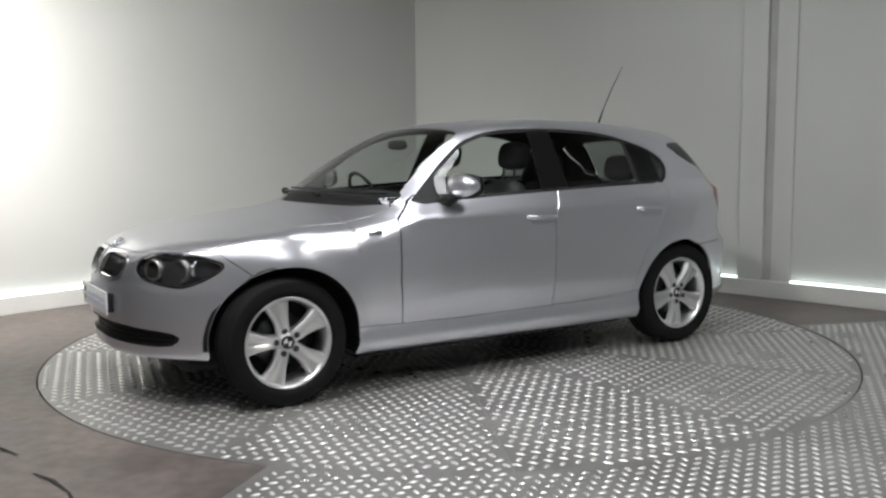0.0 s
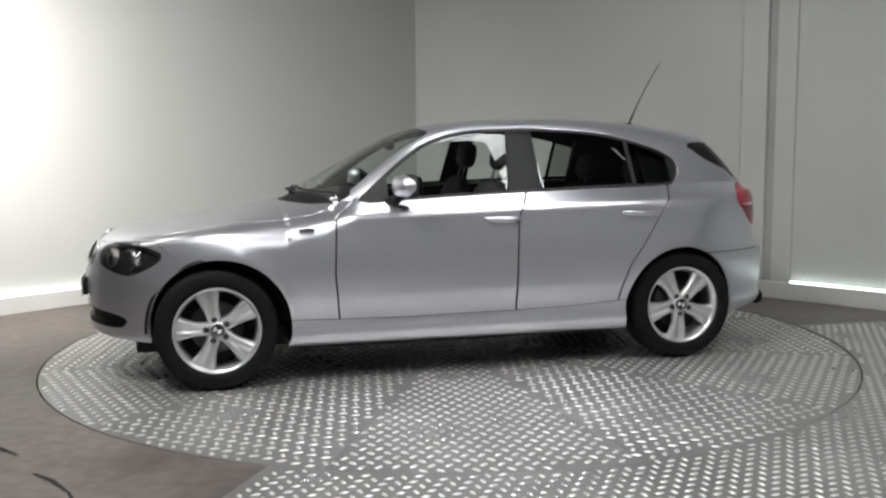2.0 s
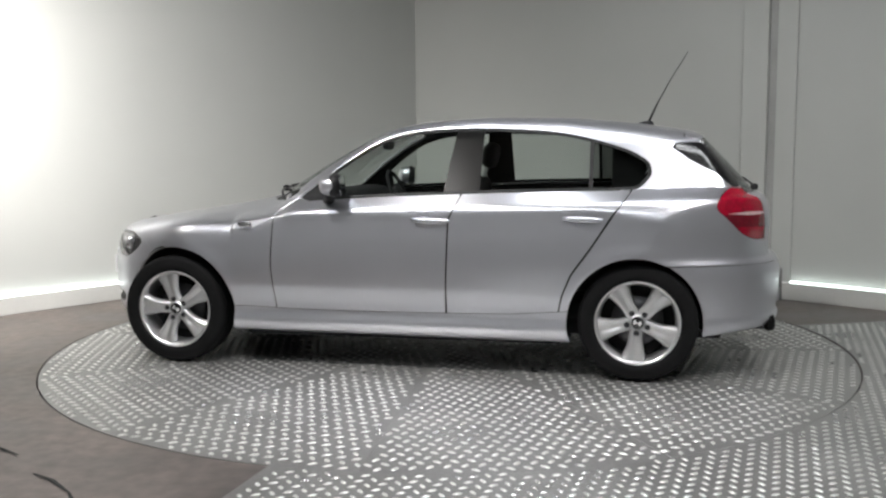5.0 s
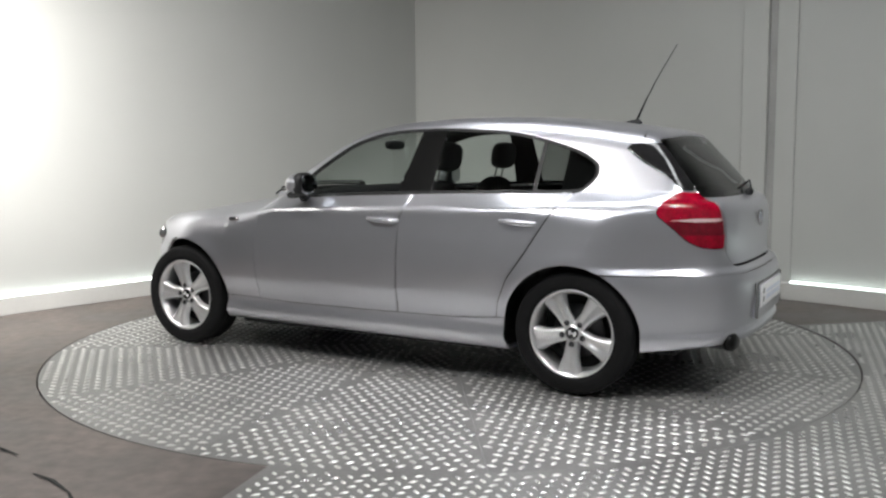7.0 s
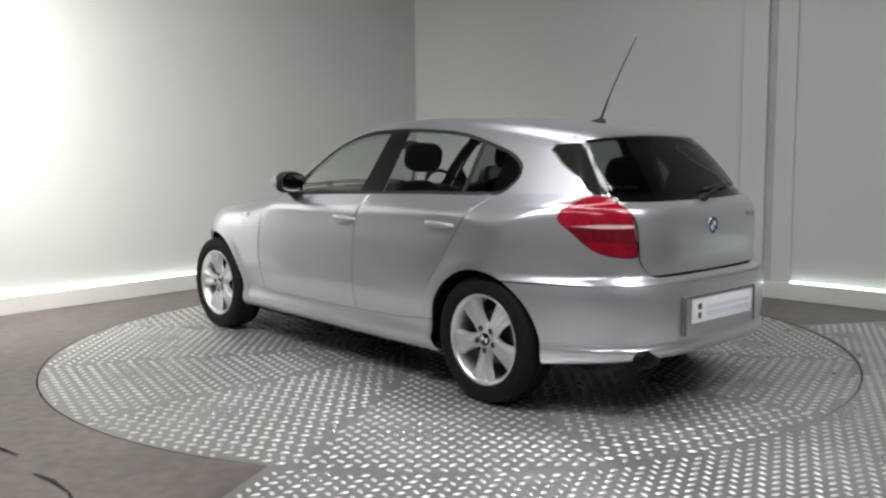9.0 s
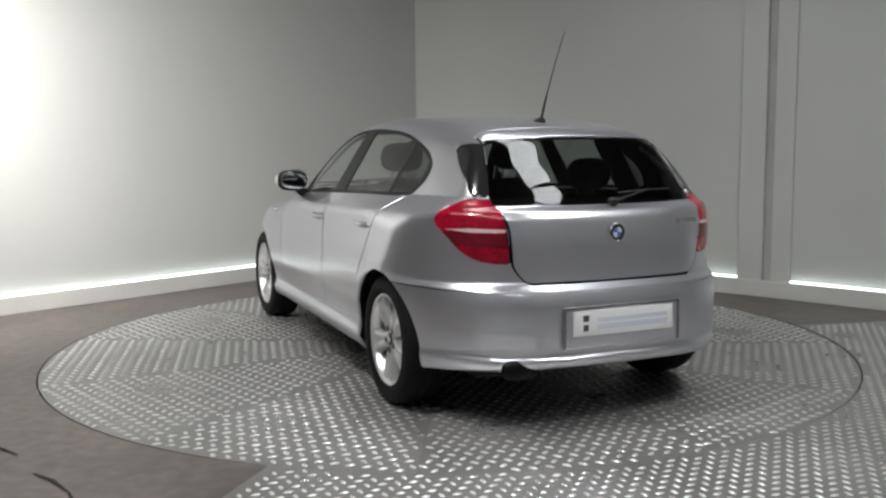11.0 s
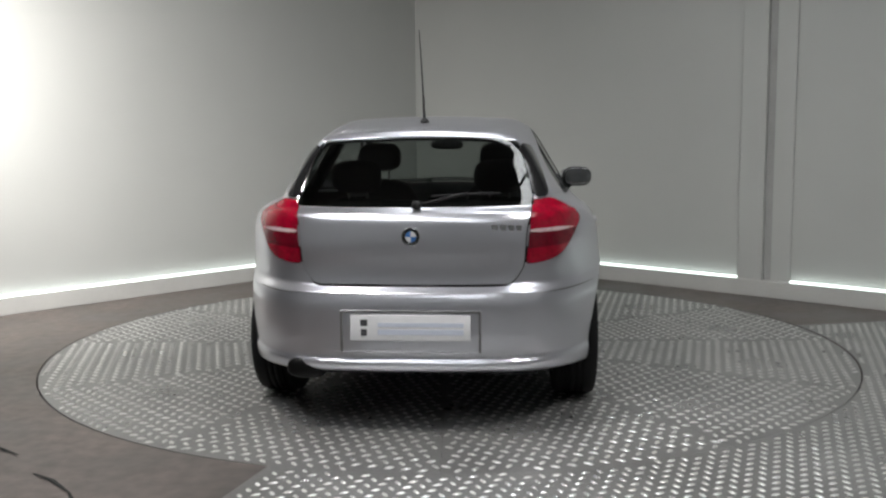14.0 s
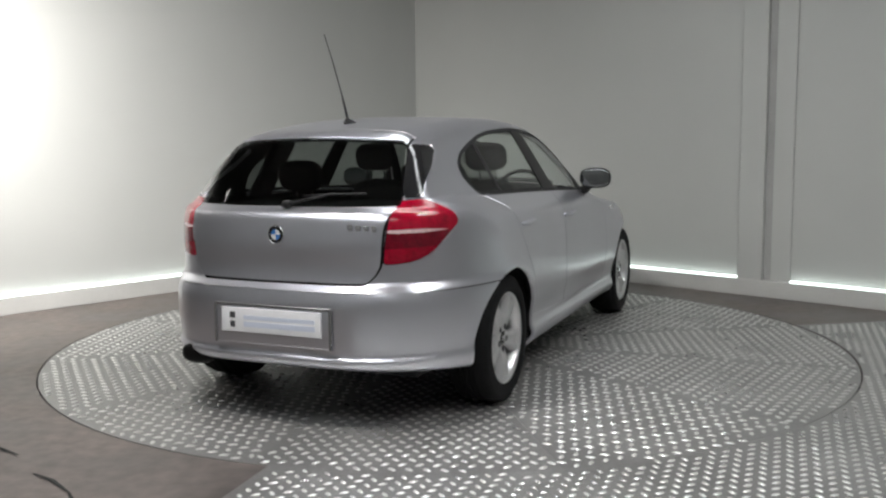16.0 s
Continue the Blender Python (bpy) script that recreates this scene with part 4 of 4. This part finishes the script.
def mirror(s):
    body = blob(0.064, 0.103, 0.068, 2.6)
    for v in body.verts:
        k = (v.co.y + 0.107) / 0.214
        v.co.z *= 0.72 + 0.30 * (1 - k)
        if v.co.x < -0.03:
            v.co.x = -0.03 + (v.co.x + 0.03) * 0.2
    h = part("door_mirror", body, PAINT, car, "silver door mirror on a black foot", m=pose(0.335, s * 0.868, 1.045, 0, 0, 8) @ Matrix.Diagonal((1, s, 1, 1)))
    part("mirror_foot", tube([(0.40, s * 0.735, 0.945), (0.375, s * 0.785, 0.965), (0.345, s * 0.83, 1.0)], 0.034, 12, 0.026), RUBBER, h, "black mirror foot").matrix_parent_inverse = (pose(0.335, s * 0.868, 1.045, 0, 0, 8) @ Matrix.Diagonal((1, s, 1, 1))).inverted()
    bm = blob(0.004, 0.09, 0.055, 3)
    part("mirror_glass", bm, MIRROR, h, "mirror glass", m=pose(-0.0605, 0, 0))
    bm = blob(0.036, 0.1, 0.066, 2.7)
    part("mirror_surround", bm, RUBBER, h, "black mirror surround", m=pose(-0.022, 0, -0.002))


for s in (1, -1):
    handle(-0.215, 0.848, s)
    handle(-1.04, 0.862, s)
    mirror(s)
    part("wing_badge", moved(hull(-0.04, 0.04, -0.006, 0.006, -0.012, 0.012, 0.004), pose(0.862, s * 0.853, 0.822)), CHROME, car, "small chrome side repeater badge")


def antenna():
    m = pose(-1.345, 0, float(TOP(-1.345)) - 0.004)
    base = blob(0.065, 0.022, 0.03, 2.2)
    for v in base.verts:
        v.co.z = max(v.co.z, -0.004) * (0.35 + 0.9 * max(0, (0.03 - v.co.x) / 0.1))
    a = part("antenna", base, RUBBER, car, "black roof antenna with a thin whip", m=m)
    part("whip", tube([(-0.035, 0, 0.02), (-0.085, 0, 0.13)], 0.0075, 8, 0.005), RUBBER, a)
    part("whip_tip", tube([(-0.085, 0, 0.13), (-0.16, 0, 0.27), (-0.255, 0, 0.425)], 0.004, 6, 0.0022), RUBBER, a)


antenna()


def wiper(parent, points, r=0.008):
    w = part("wiper", tube(points, r, 8, r * 0.6), RUBBER, parent, "black wiper arm")
    part("pivot", moved(blob(0.022, 0.022, 0.02, 2.5), Matrix.Translation(points[0])), RUBBER, w)
    return w


w = wiper(tailgate, [on_skin(-2.0, -0.02, 0.99, 0.02), on_skin(-1.96, -0.12, 1.0, 0.03), on_skin(-1.93, -0.24, 1.03, 0.03)])
part("blade", tube([on_skin(-1.93, -0.08, 1.015, 0.016), on_skin(-1.92, -0.24, 1.025, 0.018), on_skin(-1.90, -0.38, 1.03, 0.016)], 0.006, 6), RUBBER, w)
for y0, y1, y2 in ((-0.42, -0.1, 0.22), (0.18, 0.4, 0.62)):
    pts = [on_skin(0.87 - 0.45 * y * y, y, 0.985 - 0.02 * abs(y), 0.022) for y in np.linspace(y0, y2, 7)]
    w = wiper(car, pts)
    part("blade", tube([on_skin(0.83 - 0.45 * y * y, y, 1.005 - 0.02 * abs(y), 0.014) for y in np.linspace(y0 + 0.05, y2, 7)], 0.006, 6), RUBBER, w)


# inside
def seat(x, y, rear=False):
    s = part("seat", moved(blob(0.26, 0.25, 0.09, 3.2), pose(x, y, 0.52, 0, -6)), CLOTH, car, "dark grey cloth seat")
    part("backrest", moved(blob(0.075, 0.235, 0.30, 3.0), pose(x - 0.26, y, 0.70 if rear else 0.76, 0, -14)), CLOTH, s)
    part("headrest", moved(blob(0.05, 0.13, 0.085, 3.0), pose(x - 0.385, y, 1.19 if not rear else 1.10, 0, -10)), CLOTH, s)
    for k in (-0.05, 0.05):
        part("headrest_post", tube([(x - 0.33, y + k, 0.95 if rear else 1.02), (x - 0.375, y + k, 1.08 if rear else 1.17)], 0.006, 6), STEEL, s)


for y in (0.37, -0.37):
    seat(0.02, y); seat(-0.86, y, True)
dash = part("dashboard", moved(blob(0.24, 0.66, 0.13, 4), pose(0.58, 0, 0.86, 0, 6)), CABIN, car, "dark grey dashboard")
bm = lathe([(0.17, -0.012), (0.185, 0.0), (0.17, 0.012), (0.158, 0.0), (0.17, -0.012)], 36, "x")
sw = part("steering_wheel", bm, CABIN, car, "black steering wheel", m=pose(0.27, -0.37, 0.93, 0, 25, 0))
part("wheel_hub", blob(0.03, 0.08, 0.06, 2.6), CABIN, sw)
part("wheel_spoke", hull(-0.01, 0.01, -0.16, 0.16, -0.02, 0.02, 0.008), CABIN, sw)
part("inside_mirror", moved(blob(0.018, 0.11, 0.03, 2.8), pose(0.24, 0, 1.262)), CABIN, car, "black inside mirror")
part("cabin_floor", hull(-1.7, 0.9, -0.6, 0.6, 0.27, 0.38, 0.03), CABIN, car, "dark cabin floor")
part("parcel_shelf", hull(-1.85, -1.2, -0.62, 0.62, 0.955, 0.975, 0.006), CABIN, car, "dark parcel shelf")
for s in (1, -1):
    part("rear_pillar_trim", moved(hull(-0.09, 0.09, -0.02, 0.02, -0.17, 0.17, 0.015), pose(-1.27, s * 0.535, 1.14, 31 * s, 0, 0)), CABIN, car, "dark rear pillar trim")



def turn(t):
    """The table's angle in degrees at t seconds."""
    return 214.091 - 9.10034 * t - 0.019575 * (t - 8) ** 2


def motions():
    rows = [(k / 2, turn(k / 2)) for k in range(33)]
    walk(table, [(t, pose(0, 0, 0.0, 0, 0, a)) for t, a in rows])
    walk(car, [(t, pose(0, 0, 0.002, 0, 0, a) @ pose(0.1345, 0.0239, 0)) for t, a in rows])


motions()
